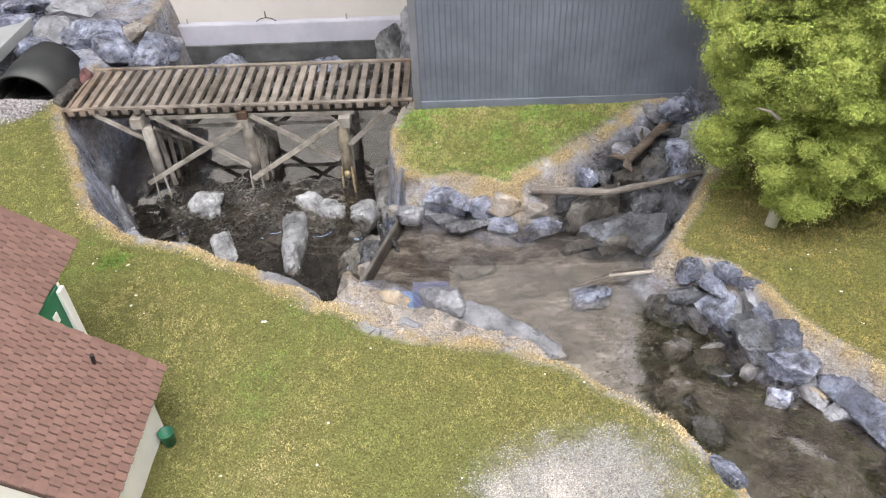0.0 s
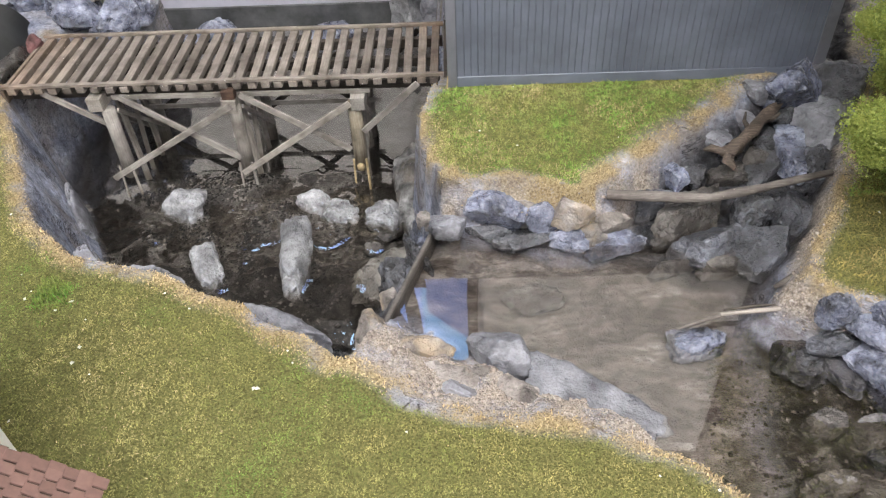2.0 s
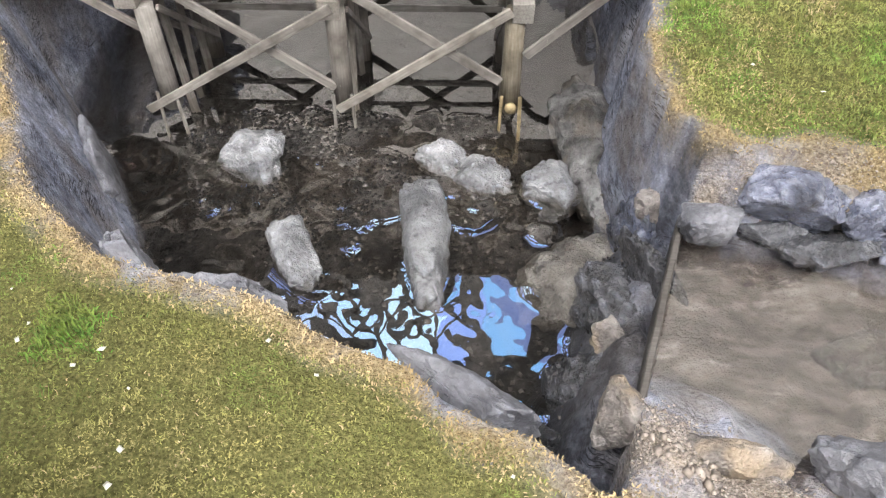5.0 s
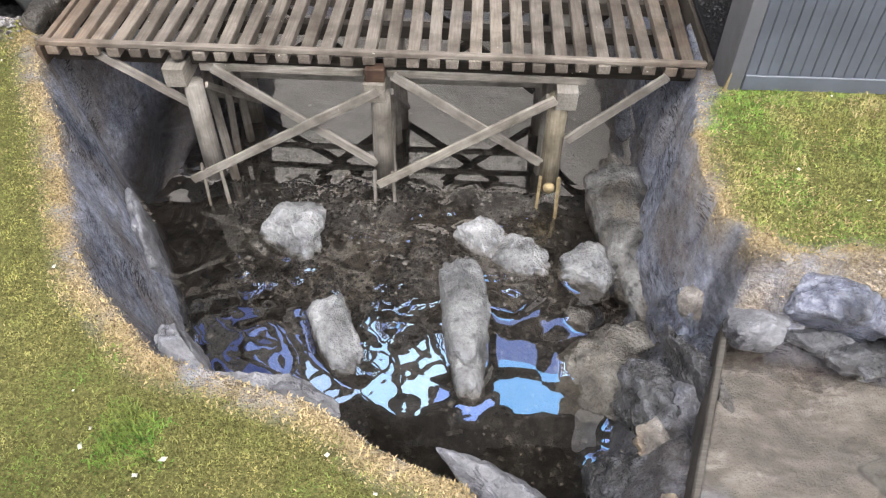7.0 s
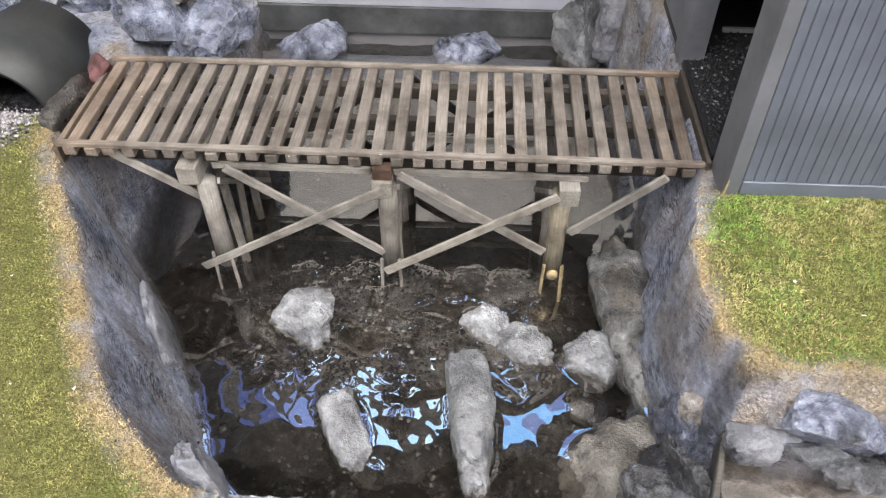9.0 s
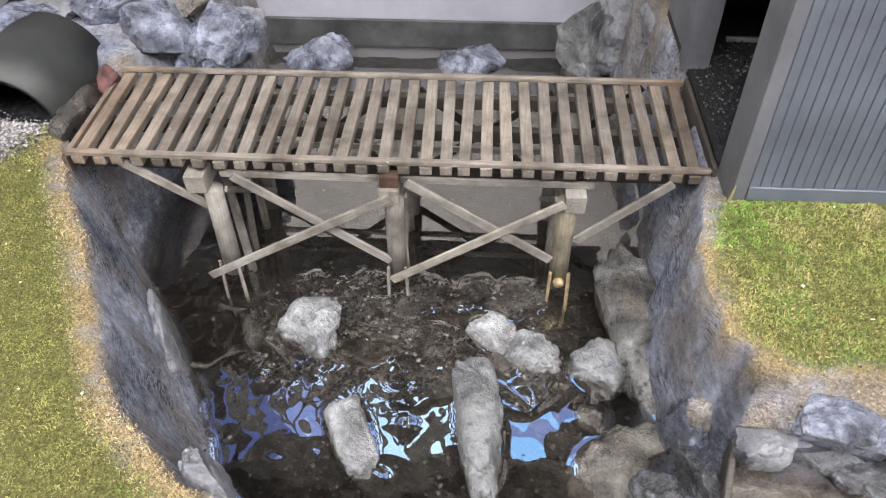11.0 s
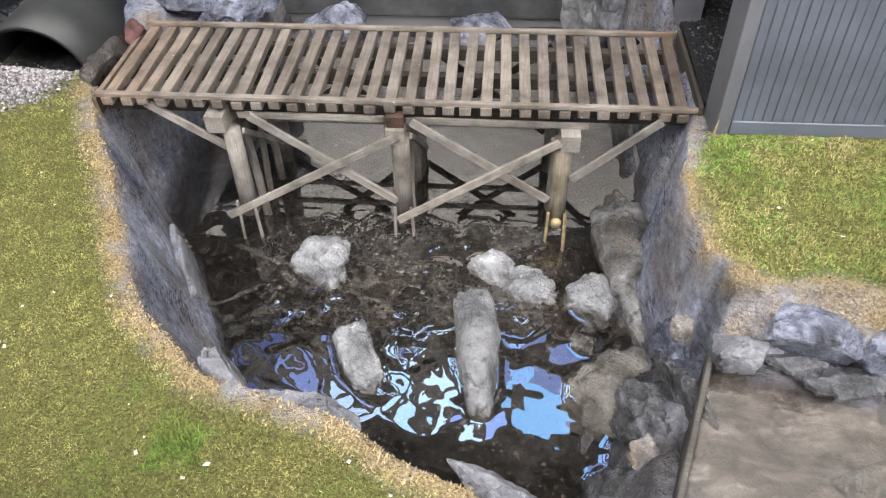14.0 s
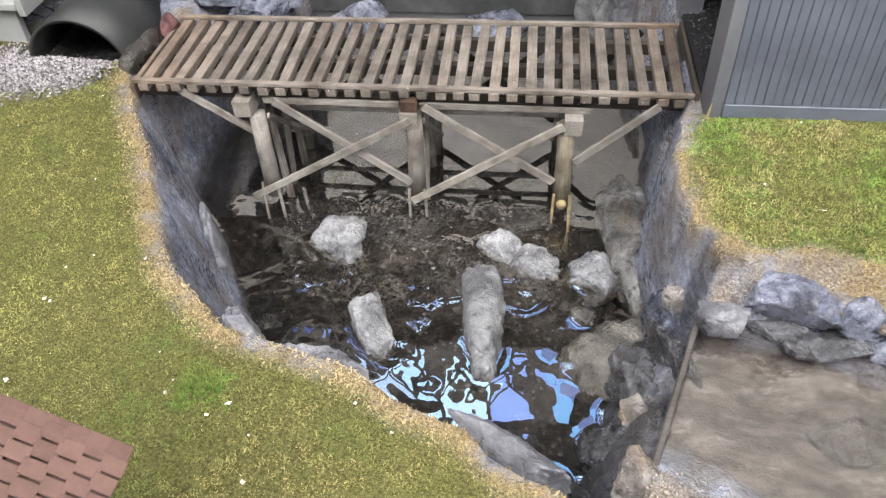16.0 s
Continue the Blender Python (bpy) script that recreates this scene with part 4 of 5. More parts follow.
rock(-.2155, .623, -.014, .0195, .052, .023, 24, ROCK_WHITE, "slanting smooth pale boulder in the pond", 16, 5, facets=5, rough=.12, lo=.66, chip=.5, boxy=.6)
rock(-.0680, .606, -.0170, .061, .047, .024, 4, ROCK_SLAB, "flat silted brown-grey slab breaking the water", 17, 5, "flat_slab", 5, lo=.72, rough=.12, boxy=1.2, chip=1.4)
rock(-.0535, .705, -.0155, .036, .120, .040, 8, ROCK_PITTED, "pitted pale grey tongue of rock at the foot of the cliff", 18, 5, facets=5, rough=.2, lo=.7, chip=1.6, boxy=.1, crease=.6)
rock(-.193, .693, -.018, .030, .017, .016, 0, ROCK_BROWN, "low silted stone just under the water", 19)
rock(-.086, .640, -.017, .018, .017, .016, 0, ROCK_BROWN, "small silted stone in the pond", 20)
rock(-.272, .667, -.019, .016, .012, .014, 0, ROCK_BROWN, "small silted stone in the pond", 21)
rock(-.201, .598, -.019, .020, .013, .016, -20, ROCK_BROWN, "small silted stone against the slanting boulder", 22)
rock(-.326, .672, -.004, .011, .072, .052, 28, ROCK_GREY, "thin grey slab leaning on the bank wall", 202, 5, "leaning_slab", 8, rough=.13, lo=.5, tilt=-8)
for i, (x, y, z, s, q, hh, rz, mt) in enumerate(((-.046, .607, .010, .024, .034, .046, 12, ROCK_BLUE), (-.058, .570, .002, .030, .044, .044, 18, ROCK_WET), (-.074, .537, -.006, .034, .048, .040, 22, ROCK_WET), (-.0495, .576, .026, .011, .044, .030, 19, ROCK_WET), (-.106, .515, -.006, .030, .034, .032, 40, ROCK_WET))):
    rock(x, y, z, s, q, hh, rz, mt, "mottled blue-grey rock bedded against the dam" if mt is ROCK_BLUE else "wet dark rock bedded against the dam", 180 + i, 5, "dam_rock", 9, "rocks against the dam", .2, lo=.5, boxy=.7, chip=1.6)
rock(-.041, .613, .034, .016, .013, .012, 10, ROCK_TAN, "tan stained block on the rocks by the dam", 190, 5, "dam_rock", 6, lo=.6, boxy=1.0)
rock(-.064, .545, .018, .016, .024, .014, 20, ROCK_TAN, "tan stained block on the rocks by the dam", 191, 5, "dam_rock", 7, lo=.55, boxy=.7)
rock(-.300, 1.0, -.010, .058, .044, .040, 10, ROCK_PALEBLUE, "pale blue-grey boulder before the white board", 25)
rock(-.160, 1.0, -.012, .056, .044, .038, -10, ROCK_PALEBLUE, "pale boulder before the white board", 26)
# cliff stones by the pond
rock(-.260, .557, .046, .040, .022, .034, -34, ROCK_GREY, "smooth grey rock at the lawn's edge", 35, 5, "cliff_rock", lo=.4)
rock(-.222, .542, .048, .050, .022, .026, -14, ROCK_GREY, "pitted grey rock ledge at the lawn's edge", 36, 5, "cliff_rock", lo=.4)
rock(-.126, .506, .036, .070, .018, .022, -30, ROCK_GREY, "smooth grey rock ledge at the lawn's edge", 37, 5, "cliff_rock", rough=.1, lo=.4)
root = mesh_ob("root", tube_bm([(-.0445, .655, .058), (-.0430, .649, .054), (-.0415, .643, .050), (-.0410, .637, .044), (-.0415, .633, .038)], [.0005, .0009, .0011, .0010, .0006], 7, .3), BLACK, True)
tagged(root, "thin black curved root on the cliff face", "root")
# behind the bridge
for i, (x, y, z, s, q, hgt, rz, mt) in enumerate((
        (-0.506, 0.933, 0.110, 0.088, 0.065, 0.042, 0, ROCK_PALEBLUE), (-0.402, 0.904, 0.095, 0.078, 0.056, 0.039, -12, ROCK_PALEBLUE), (-0.458, 0.906, 0.092, 0.077, 0.045, 0.032, 10, ROCK_GREY),
        (-0.374, 0.872, 0.078, 0.062, 0.049, 0.037, 6, ROCK_PALEBLUE), (-0.342, 0.891, 0.075, 0.053, 0.075, 0.039, -6, ROCK_PALEBLUE), (-0.452, 0.946, 0.104, 0.095, 0.049, 0.033, 0, ROCK_GREY),
        (-0.465, 0.867, 0.092, 0.060, 0.039, 0.028, 20, ROCK_BLUE), (-0.334, 0.921, 0.050, 0.033, 0.067, 0.025, 0, ROCK_GREY), (-0.359, 0.899, 0.090, 0.044, 0.028, 0.021, 0, ROCK_TAN),
        (-0.490, 0.903, 0.100, 0.054, 0.043, 0.029, 30, ROCK_PALEBLUE),
        (-.066, .998, .020, .042, .050, .080, 6, ROCK_WHITE), (-.022, .935, .06, .040, .060, .06, 12, ROCK_GREY), (-.036, 1.0, .026, .046, .05, .08, 0, ROCK_GREY))):
    rock(x, y, z, s, q, hgt, rz, mt, "pale blue-grey rock outcrop behind the bridge" if mt is ROCK_PALEBLUE else "tan stained grey rock outcrop" if mt is ROCK_TAN else "rough grey rock outcrop behind the bridge", 50 + i, 5, "outcrop", 12, "rocks behind the bridge", .12, lo=.42, boxy=.6)
# north bank of the pool
for i, (x, y, z, s, q, hgt, rz, mt) in enumerate((
        (0.006, 0.589, 0.062, 0.037, 0.024, 0.025, -6, ROCK_PALEBLUE), (-0.026, 0.584, 0.055, 0.025, 0.015, 0.016, 6, ROCK_GREY), (0.000, 0.584, 0.047, 0.030, 0.015, 0.012, 0, ROCK_DARK),
        (0.038, 0.582, 0.060, 0.024, 0.015, 0.016, 12, ROCK_PALEBLUE), (0.050, 0.573, 0.050, 0.028, 0.014, 0.012, -22, ROCK_PALEBLUE), 
        (0.027, 0.579, 0.046, 0.042, 0.021, 0.010, -4, ROCK_DARK), (0.065, 0.578, 0.048, 0.028, 0.014, 0.014, -10, ROCK_TAN), (0.052, 0.578, 0.066, 0.027, 0.016, 0.017, -20, ROCK_TAN),
        (0.079, 0.578, 0.058, 0.021, 0.014, 0.014, 0, ROCK_TAN), (0.023, 0.589, 0.064, 0.018, 0.011, 0.011, 10, ROCK_TAN))):
    rock(x, y, z, s * 1.1, q * 1.15, hgt * 1.15, rz, mt, BLU if mt in (ROCK_BLUE, ROCK_PALEBLUE, ROCK_GREY) else DRK if mt is ROCK_DARK else "tan stained clod of earth on the pool bank", 70 + i, 5, "bank_stone", 8, "stones along the pool", .12, lo=.5, boxy=.4, chip=1.0, crease=.8)
# south bank and pool
for i, (x, y, z, s, q, hgt, rz, mt) in enumerate((
        (-0.043, 0.478, 0.056, 0.029, 0.014, 0.014, -12, ROCK_TAN), (0.001, 0.471, 0.055, 0.036, 0.021, 0.024, -14, ROCK_GREY), (0.044, 0.440, 0.046, 0.076, 0.040, 0.016, -30, ROCK_GREY),
        (-0.064, 0.469, 0.058, 0.019, 0.010, 0.011, 10, ROCK_TAN), (-0.025, 0.448, 0.062, 0.025, 0.012, 0.011, -20, ROCK_TAN), (-0.020, 0.437, 0.064, 0.020, 0.010, 0.009, -20, ROCK_GREY),
        (-0.040, 0.456, 0.062, 0.016, 0.008, 0.009, 0, ROCK_TAN), (0.010, 0.438, 0.062, 0.027, 0.014, 0.011, -25, ROCK_TAN), (-0.055, 0.451, 0.066, 0.013, 0.007, 0.008, 10, ROCK_TAN),
        (-0.011, 0.453, 0.060, 0.018, 0.009, 0.009, 0, ROCK_TAN),
        (.113, .486, .0430, .031, .019, .015, 0, ROCK_BLUE), (.022, .528, .0362, .036, .018, .016, 0, ROCK_BROWN), (-.075, .497, .046, .02, .018, .022, 0, ROCK_TAN))):
    rock(x, y, z, s * 1.08, q * 1.15, hgt * 1.1, rz, mt, "tan stained clod of earth on the pool bank" if mt is ROCK_TAN else "grey stone breaking the pool's surface", 80 + i, 5, "bank_stone", 8, "stones along the pool", .12, lo=.5, boxy=.4, chip=1.0, crease=.8)
# east bank
for i, (x, y, z, s, q, hgt, rz, mt) in enumerate((
        (0.189, 0.486, 0.068, 0.025, 0.015, 0.018, 20, ROCK_BLUE), (0.202, 0.476, 0.063, 0.021, 0.026, 0.017, 10, ROCK_PALEBLUE), (0.213, 0.476, 0.072, 0.025, 0.013, 0.015, -25, ROCK_BLUE),
        (0.223, 0.463, 0.074, 0.021, 0.011, 0.013, -20, ROCK_BLUE), (0.208, 0.461, 0.049, 0.030, 0.040, 0.026, -10, ROCK_PALEBLUE), (0.218, 0.460, 0.056, 0.015, 0.030, 0.012, 5, ROCK_GREY),
        (0.225, 0.454, 0.066, 0.016, 0.032, 0.013, 8, ROCK_GREY), (0.224, 0.424, 0.057, 0.040, 0.048, 0.032, 38, ROCK_SLATE), (0.233, 0.418, 0.067, 0.024, 0.019, 0.019, 40, ROCK_BLUE),
        (0.238, 0.400, 0.053, 0.033, 0.029, 0.026, -35, ROCK_PALEBLUE), (0.226, 0.382, 0.041, 0.023, 0.015, 0.018, 0, ROCK_PALEBLUE), (0.251, 0.386, 0.043, 0.021, 0.035, 0.017, 5, ROCK_GREY),
        (0.275, 0.364, 0.049, 0.033, 0.069, 0.027, 28, ROCK_BLUE), (0.231, 0.437, 0.063, 0.022, 0.018, 0.018, 35, ROCK_BLUE), (0.241, 0.414, 0.066, 0.020, 0.017, 0.016, -20, ROCK_BLUE),
        (0.173, 0.472, 0.033, 0.030, 0.031, 0.024, 0, ROCK_WET), (0.193, 0.465, 0.038, 0.020, 0.034, 0.016, 10, ROCK_SLATE), (0.190, 0.477, 0.052, 0.032, 0.014, 0.015, 10, ROCK_SLATE),
        (0.212, 0.438, 0.040, 0.022, 0.015, 0.018, 0, ROCK_SLATE), (0.195, 0.406, 0.036, 0.028, 0.018, 0.022, 0, ROCK_DARK), (0.187, 0.424, 0.034, 0.033, 0.016, 0.019, 10, ROCK_BROWN),
        (0.167, 0.428, 0.036, 0.030, 0.018, 0.022, 0, ROCK_BROWN), (0.219, 0.412, 0.035, 0.020, 0.011, 0.014, 20, ROCK_GREY), (0.163, 0.394, 0.033, 0.029, 0.021, 0.023, 20, ROCK_BROWN),
        (0.165, 0.304, 0.075, 0.014, 0.022, 0.012, 30, ROCK_BLUE), (0.174, 0.359, 0.035, 0.024, 0.022, 0.019, 10, ROCK_DARK), (0.196, 0.431, 0.035, 0.020, 0.009, 0.012, 15, ROCK_GREY),
        (0.264, 0.368, 0.041, 0.026, 0.015, 0.019, 25, ROCK_GREY), (0.259, 0.369, 0.034, 0.022, 0.011, 0.013, 30, ROCK_TAN), (0.257, 0.383, 0.044, 0.017, 0.022, 0.014, 30, ROCK_TAN),
        (0.236, 0.396, 0.040, 0.017, 0.011, 0.013, 30, ROCK_WET))):
    rock(x, y, z + .001, s * 1.05, q * 1.1, hgt, rz, mt, "tan stained grey stone on the east bank" if mt is ROCK_TAN else "silted brown-grey stone in the stream bed" if mt is ROCK_BROWN else DRK if mt in (ROCK_DARK, ROCK_WET) else "smooth dark slate rock with a flat face on the bank" if mt is ROCK_SLATE else "blue-grey angular rock with glossy white edges on the bank", 100 + i, 5, "bank_rock", 11, "rocks on the east bank", .12, lo=.46, boxy=.3, chip=1.1, crease=.7)
for i, (x, y, z, s, q, hgt, rz, mt) in enumerate((
        (0.209, 0.366, 0.037, 0.095, 0.048, 0.027, -34, ROCK_BROWN), (0.223, 0.343, 0.038, 0.106, 0.053, 0.023, -34, ROCK_BROWN), (0.250, 0.349, 0.040, 0.100, 0.050, 0.023, -32, ROCK_BROWN),
        (0.198, 0.323, 0.038, 0.063, 0.032, 0.022, -30, ROCK_BROWN), (0.242, 0.320, 0.040, 0.073, 0.036, 0.027, -30, ROCK_BROWN), (0.180, 0.383, 0.035, 0.046, 0.023, 0.023, -20, ROCK_DARK),
        (0.212, 0.391, 0.036, 0.038, 0.019, 0.020, -10, ROCK_BROWN))):
    rock(x, y, z - .002, s, q, hgt * .6, rz, mt, "long silted brown-grey slab in the stream bed", 400 + i, 5, "bed_slab", 8, "slabs in the stream bed", .12, lo=.5, boxy=.7, chip=1.3)
# ravine towards the building
for i, (x, y, z, s, q, hgt, rz, mt) in enumerate((
        (0.226, 0.689, 0.086, 0.057, 0.039, 0.040, 10, ROCK_BLUE), (0.214, 0.654, 0.062, 0.026, 0.069, 0.021, -4, ROCK_PALEBLUE), (0.163, 0.656, 0.070, 0.023, 0.036, 0.016, 20, ROCK_GREY),
        (0.184, 0.673, 0.074, 0.024, 0.034, 0.016, 35, ROCK_GREY), (0.242, 0.662, 0.069, 0.040, 0.046, 0.032, 30, ROCK_GREY), (0.256, 0.712, 0.073, 0.021, 0.018, 0.017, 0, ROCK_PALEBLUE),
        (0.200, 0.681, 0.088, 0.022, 0.022, 0.018, 0, ROCK_GREY), (0.131, 0.624, 0.056, 0.022, 0.023, 0.018, 0, ROCK_BLUE), (0.145, 0.631, 0.053, 0.020, 0.022, 0.016, 0, ROCK_DARK),
        (0.171, 0.632, 0.050, 0.027, 0.016, 0.018, 0, ROCK_BROWN), (0.116, 0.606, 0.043, 0.036, 0.024, 0.028, 10, ROCK_SLATE), (0.135, 0.593, 0.041, 0.067, 0.030, 0.033, 35, ROCK_BROWN),
        (0.140, 0.570, 0.038, 0.061, 0.028, 0.032, 32, ROCK_SLATE), (0.177, 0.562, 0.041, 0.044, 0.039, 0.035, 20, ROCK_SLATE), (0.180, 0.602, 0.044, 0.042, 0.028, 0.032, 30, ROCK_DARK),
        (0.203, 0.594, 0.045, 0.040, 0.040, 0.032, 20, ROCK_SLATE), (0.221, 0.621, 0.049, 0.033, 0.025, 0.026, 10, ROCK_DARK), (0.192, 0.642, 0.054, 0.033, 0.020, 0.022, 0, ROCK_BROWN),
        (0.144, 0.550, 0.037, 0.030, 0.013, 0.016, 10, ROCK_BROWN), (0.116, 0.552, 0.037, 0.029, 0.014, 0.017, 10, ROCK_BROWN), (0.229, 0.630, 0.060, 0.027, 0.030, 0.022, 0, ROCK_DARK),
        (0.182, 0.649, 0.059, 0.033, 0.020, 0.022, 40, ROCK_DARK), (0.203, 0.662, 0.062, 0.022, 0.046, 0.018, 0, ROCK_DARK), (0.222, 0.681, 0.068, 0.034, 0.022, 0.023, 20, ROCK_DARK),
        (0.083, 0.573, 0.040, 0.040, 0.018, 0.018, 8, ROCK_PALEBLUE),
        (.258, .690, .078, .05, .05, .040, 30, ROCK_DARK), (.205, .600, .040, .05, .05, .034, 0, ROCK_DARK), (.19, .65, .050, .05, .05, .034, 30, ROCK_DARK))):
    rock(x, y, z + .002, s * 1.06, q * 1.1, hgt, rz, mt, "dark wet rock filling the ravine" if mt is ROCK_DARK else "silted brown-grey rock in the ravine" if mt is ROCK_BROWN else "dark slate slab lying in the ravine" if mt is ROCK_SLATE else "pale blue-grey rock standing in the ravine", 130 + i, 5, "ravine_rock", 11, "rocks in the ravine", .12, lo=.48, boxy=.4, chip=1.1, crease=.7)

# ---------------------------------------------------------------- water
def pond_water(x0, y0, x1, y1, cell):
    """Still water that climbs a little wherever a stone, the mud or the bank breaks it."""
    gx, gy = np.meshgrid(np.arange(x0, x1, cell), np.arange(y0, y1, cell))
    solid = land(gx, gy)[0] > POND
    for ox, oy, oz, sx, sy, sz, rz in STONES:
        cut = 1 - ((POND - oz) / (sz * .55)) ** 2
        if cut <= 0 or oy < .5:
            continue
        c, sn = math.cos(radians(rz)), math.sin(radians(rz))
        u, v = (gx - ox) * c + (gy - oy) * sn, -(gx - ox) * sn + (gy - oy) * c
        solid |= (u / (sx * .52)) ** 2 + (v / (sy * .52)) ** 2 < cut
    rise = np.where(solid, 1.0, 0.0)
    for _ in range(7):
        pad = np.pad(rise, 1, mode="edge")
        near = np.maximum.reduce([pad[:-2, 1:-1], pad[2:, 1:-1], pad[1:-1, :-2], pad[1:-1, 2:]])
        rise = np.maximum(rise, near * .62)
    for _ in range(2):
        pad = np.pad(rise, 1, mode="edge")
        rise = (pad[:-2, 1:-1] + pad[2:, 1:-1] + pad[1:-1, :-2] + pad[1:-1, 2:] + 2 * rise) / 6
    hz = POND + .0008 * rise
    keep = (gx < weir_x(gy) + .001) | (gy > .60)
    ids = np.arange(gx.size).reshape(gx.shape)
    q = np.stack([ids[:-1, :-1], ids[:-1, 1:], ids[1:, 1:], ids[1:, :-1]], -1)[keep[:-1, :-1] & keep[1:, 1:] & keep[:-1, 1:]]
    ob = from_arrays("water_pond", np.stack([gx, gy, hz], -1).reshape(-1, 3), q.reshape(-1, 4), POND_WATER, True)
    return tagged(ob, "still clear resin water over a dark pond bed", "water", kind="structure")


def sheet(name, pts, z, mat, label):
    bm = bmesh.new()
    bm.faces.new([bm.verts.new((x, y, z)) for x, y in pts])
    ob = mesh_ob(name, bm, mat)
    return tagged(ob, label, "water", kind="structure")


pond_water(-.42, .49, -.02, 1.03, .0013)
sheet("water_pool", [(-.069, .488), (-.04, .43), (.05, .36), (.2, .1), (.5, .1), (.32, .45), (.25, .55), (.2, .6), (.08, .62), (-.034, .592)], POOL, POOL_WATER, "smooth brownish resin water of the dammed pool")

# ---------------------------------------------------------------- driftwood
DRIFT = wood_material("brown_driftwood", (0.035, 0.026, 0.02), (0.085, 0.066, 0.053), (0.19, 0.154, 0.13))
STICK = wood_material("bleached_stick_wood", (0.17, 0.15, 0.135), (0.28, 0.25, 0.23), (0.40, 0.365, 0.34))
log = mesh_ob("fallen_log", tube_bm([(.0775, .592, .0705), (.092, .590, .0706), (.106, .588, .0706), (.125, .5855, .0712), (.1435, .584, .072), (.162, .5865, .0735), (.179, .590, .0745), (.200, .594, .0765), (.224, .598, .079)], [.0030, .0034, .0030, .0033, .0028, .0031, .0027, .0028, .0022], 10, .5), BARK, True)
tagged(log, "grey-brown fallen log lying across the ravine", "log")
br = mesh_ob("driftwood_branch", tube_bm([(.150, 0.6320, 0.0760), (.156, 0.6350, 0.0750), (.162, 0.6330, 0.0740), (.168, 0.6310, 0.0730), (.174, 0.6350, 0.0750), (.180, 0.6410, 0.0780), (.187, 0.6470, 0.0795), (.193, 0.6550, 0.0820), (.200, 0.6610, 0.0840), (.207, 0.6690, 0.0850), (.217, 0.6790, 0.0890)], [.0012, .0026, .0024, .0048, .0052, .0036, .0042, .0034, .0040, .0034, .0030], 10, 1.0), DRIFT, True)
tagged(br, "gnarled brown driftwood branch in the ravine", "branch")
part("side_twig", tube_bm([(.168, 0.6310, 0.0730), (.166, 0.6250, 0.0710), (.170, 0.6200, 0.0680)], [.0040, .0030, .0014], 7, .7), DRIFT, br)
part("side_twig", tube_bm([(.186, 0.6470, 0.0790), (.182, 0.6540, 0.0840), (.184, 0.6590, 0.0880)], [.0026, .0018, .0008], 7, .6), DRIFT, br)
part("side_twig", tube_bm([(.196, 0.6570, 0.0830), (.203, 0.6560, 0.0840), (.208, 0.6580, 0.0870)], [.0024, .0016, .0007], 7, .6), DRIFT, br)
part("cut_end", tube_bm([(.2165, 0.6785, 0.0895), (.2195, 0.6815, 0.0905)], [.0029, .0023], 9, .3), STICK, br, "pale broken end of the branch")
stick = mesh_ob("floating_stick", tube_bm([(.131, .500, .0515), (.155, .5015, .0525), (.184, .503, .054)], [.0012, .0016, .0019], 9, .2), STICK, True)
tagged(stick, "broken pale stick lying on the pool", "stick")
part("thin_end", tube_bm([(.104, .491, .0495), (.131, .500, .051)], [.0008, .0016], 6, .2), BARK, stick)
part("bark_flap", tube_bm([(.134, .5025, .0525), (.15, .504, .0535), (.164, .5045, .054)], [.0006, .0010, .0007], 7, .4), TIMBER_DARK, stick, "dark bark flap")
twig = mesh_ob("twig", tube_bm([(.168, .519, .054), (.18, .522, .059), (.192, .528, .064)], [.0014, .0026, .002], 7, .3), BARK, True)
tagged(twig, "short pale twig on the bank", "twig")

# ---------------------------------------------------------------- culvert, ramp
pipe = new("culvert")
pipe.location = (-.445, .777, .066)
tagged(pipe, "dark grey arched culvert pipe behind a gravel heap", "culvert")


def arch_bm(r0, r1, y0, y1, n=28):
    bm = bmesh.new()
    rows = []
    for k in range(n + 1):
        a = math.radians(-12 + 204 * k / n)
        c, s = math.cos(a), math.sin(a)
        rows.append([bm.verts.new((r1 * c, y0, r1 * s)), bm.verts.new((r1 * c, y1, r1 * s)), bm.verts.new((r0 * c, y1, r0 * s)), bm.verts.new((r0 * c, y0, r0 * s))])
    for p, q in zip(rows, rows[1:]):
        for k in range(4):
            bm.faces.new((p[k], p[(k + 1) % 4], q[(k + 1) % 4], q[k]))
    bmesh.ops.recalc_face_normals(bm, faces=bm.faces)
    return bm


part("shell", arch_bm(.0345, .037, 0, .080), PIPE, pipe, "", True)
part("lining", arch_bm(.0333, .0343, .001, .078), PIPE_IN, pipe, "black rough inside of the pipe", True)
ramp_ob = new("loading_ramp")
ramp_ob.location = (-.50, .79, .078)
tagged(ramp_ob, "light grey plastic ramp beside the culvert", "ramp")
for nm, lo, hi, mt in (("deck", (-.035, -.005, .026), (.018, .12, .031), GREY_PLASTIC), ("side_beam", (.0182, -.005, .022), (.0235, .12, .034), GREY_PLASTIC), ("wall", (-.035, .0, -.004), (.012, .006, .0255), GREY_PLASTIC),
                       ("rail", (-.05, .03, .0312), (.01, .033, .0335), WHITE), ("slot", (-.05, .045, .0312), (.012, .052, .0325), BLACK)):
    lo, hi = Vector(lo), Vector(hi)
    part(nm, box_bm(*(hi - lo), .0005), mt, ramp_ob).location = (lo + hi) / 2
rock(-.392, .772, .077, .018, .072, .026, -6, ROCK_BROWN, "mossy brown stone at the bridge end", 160)
rock(-.386, .808, .084, .014, .024, .014, 10, BRICK_RED, "dull red clay lump at the bridge end", 161, name="clay_lump")

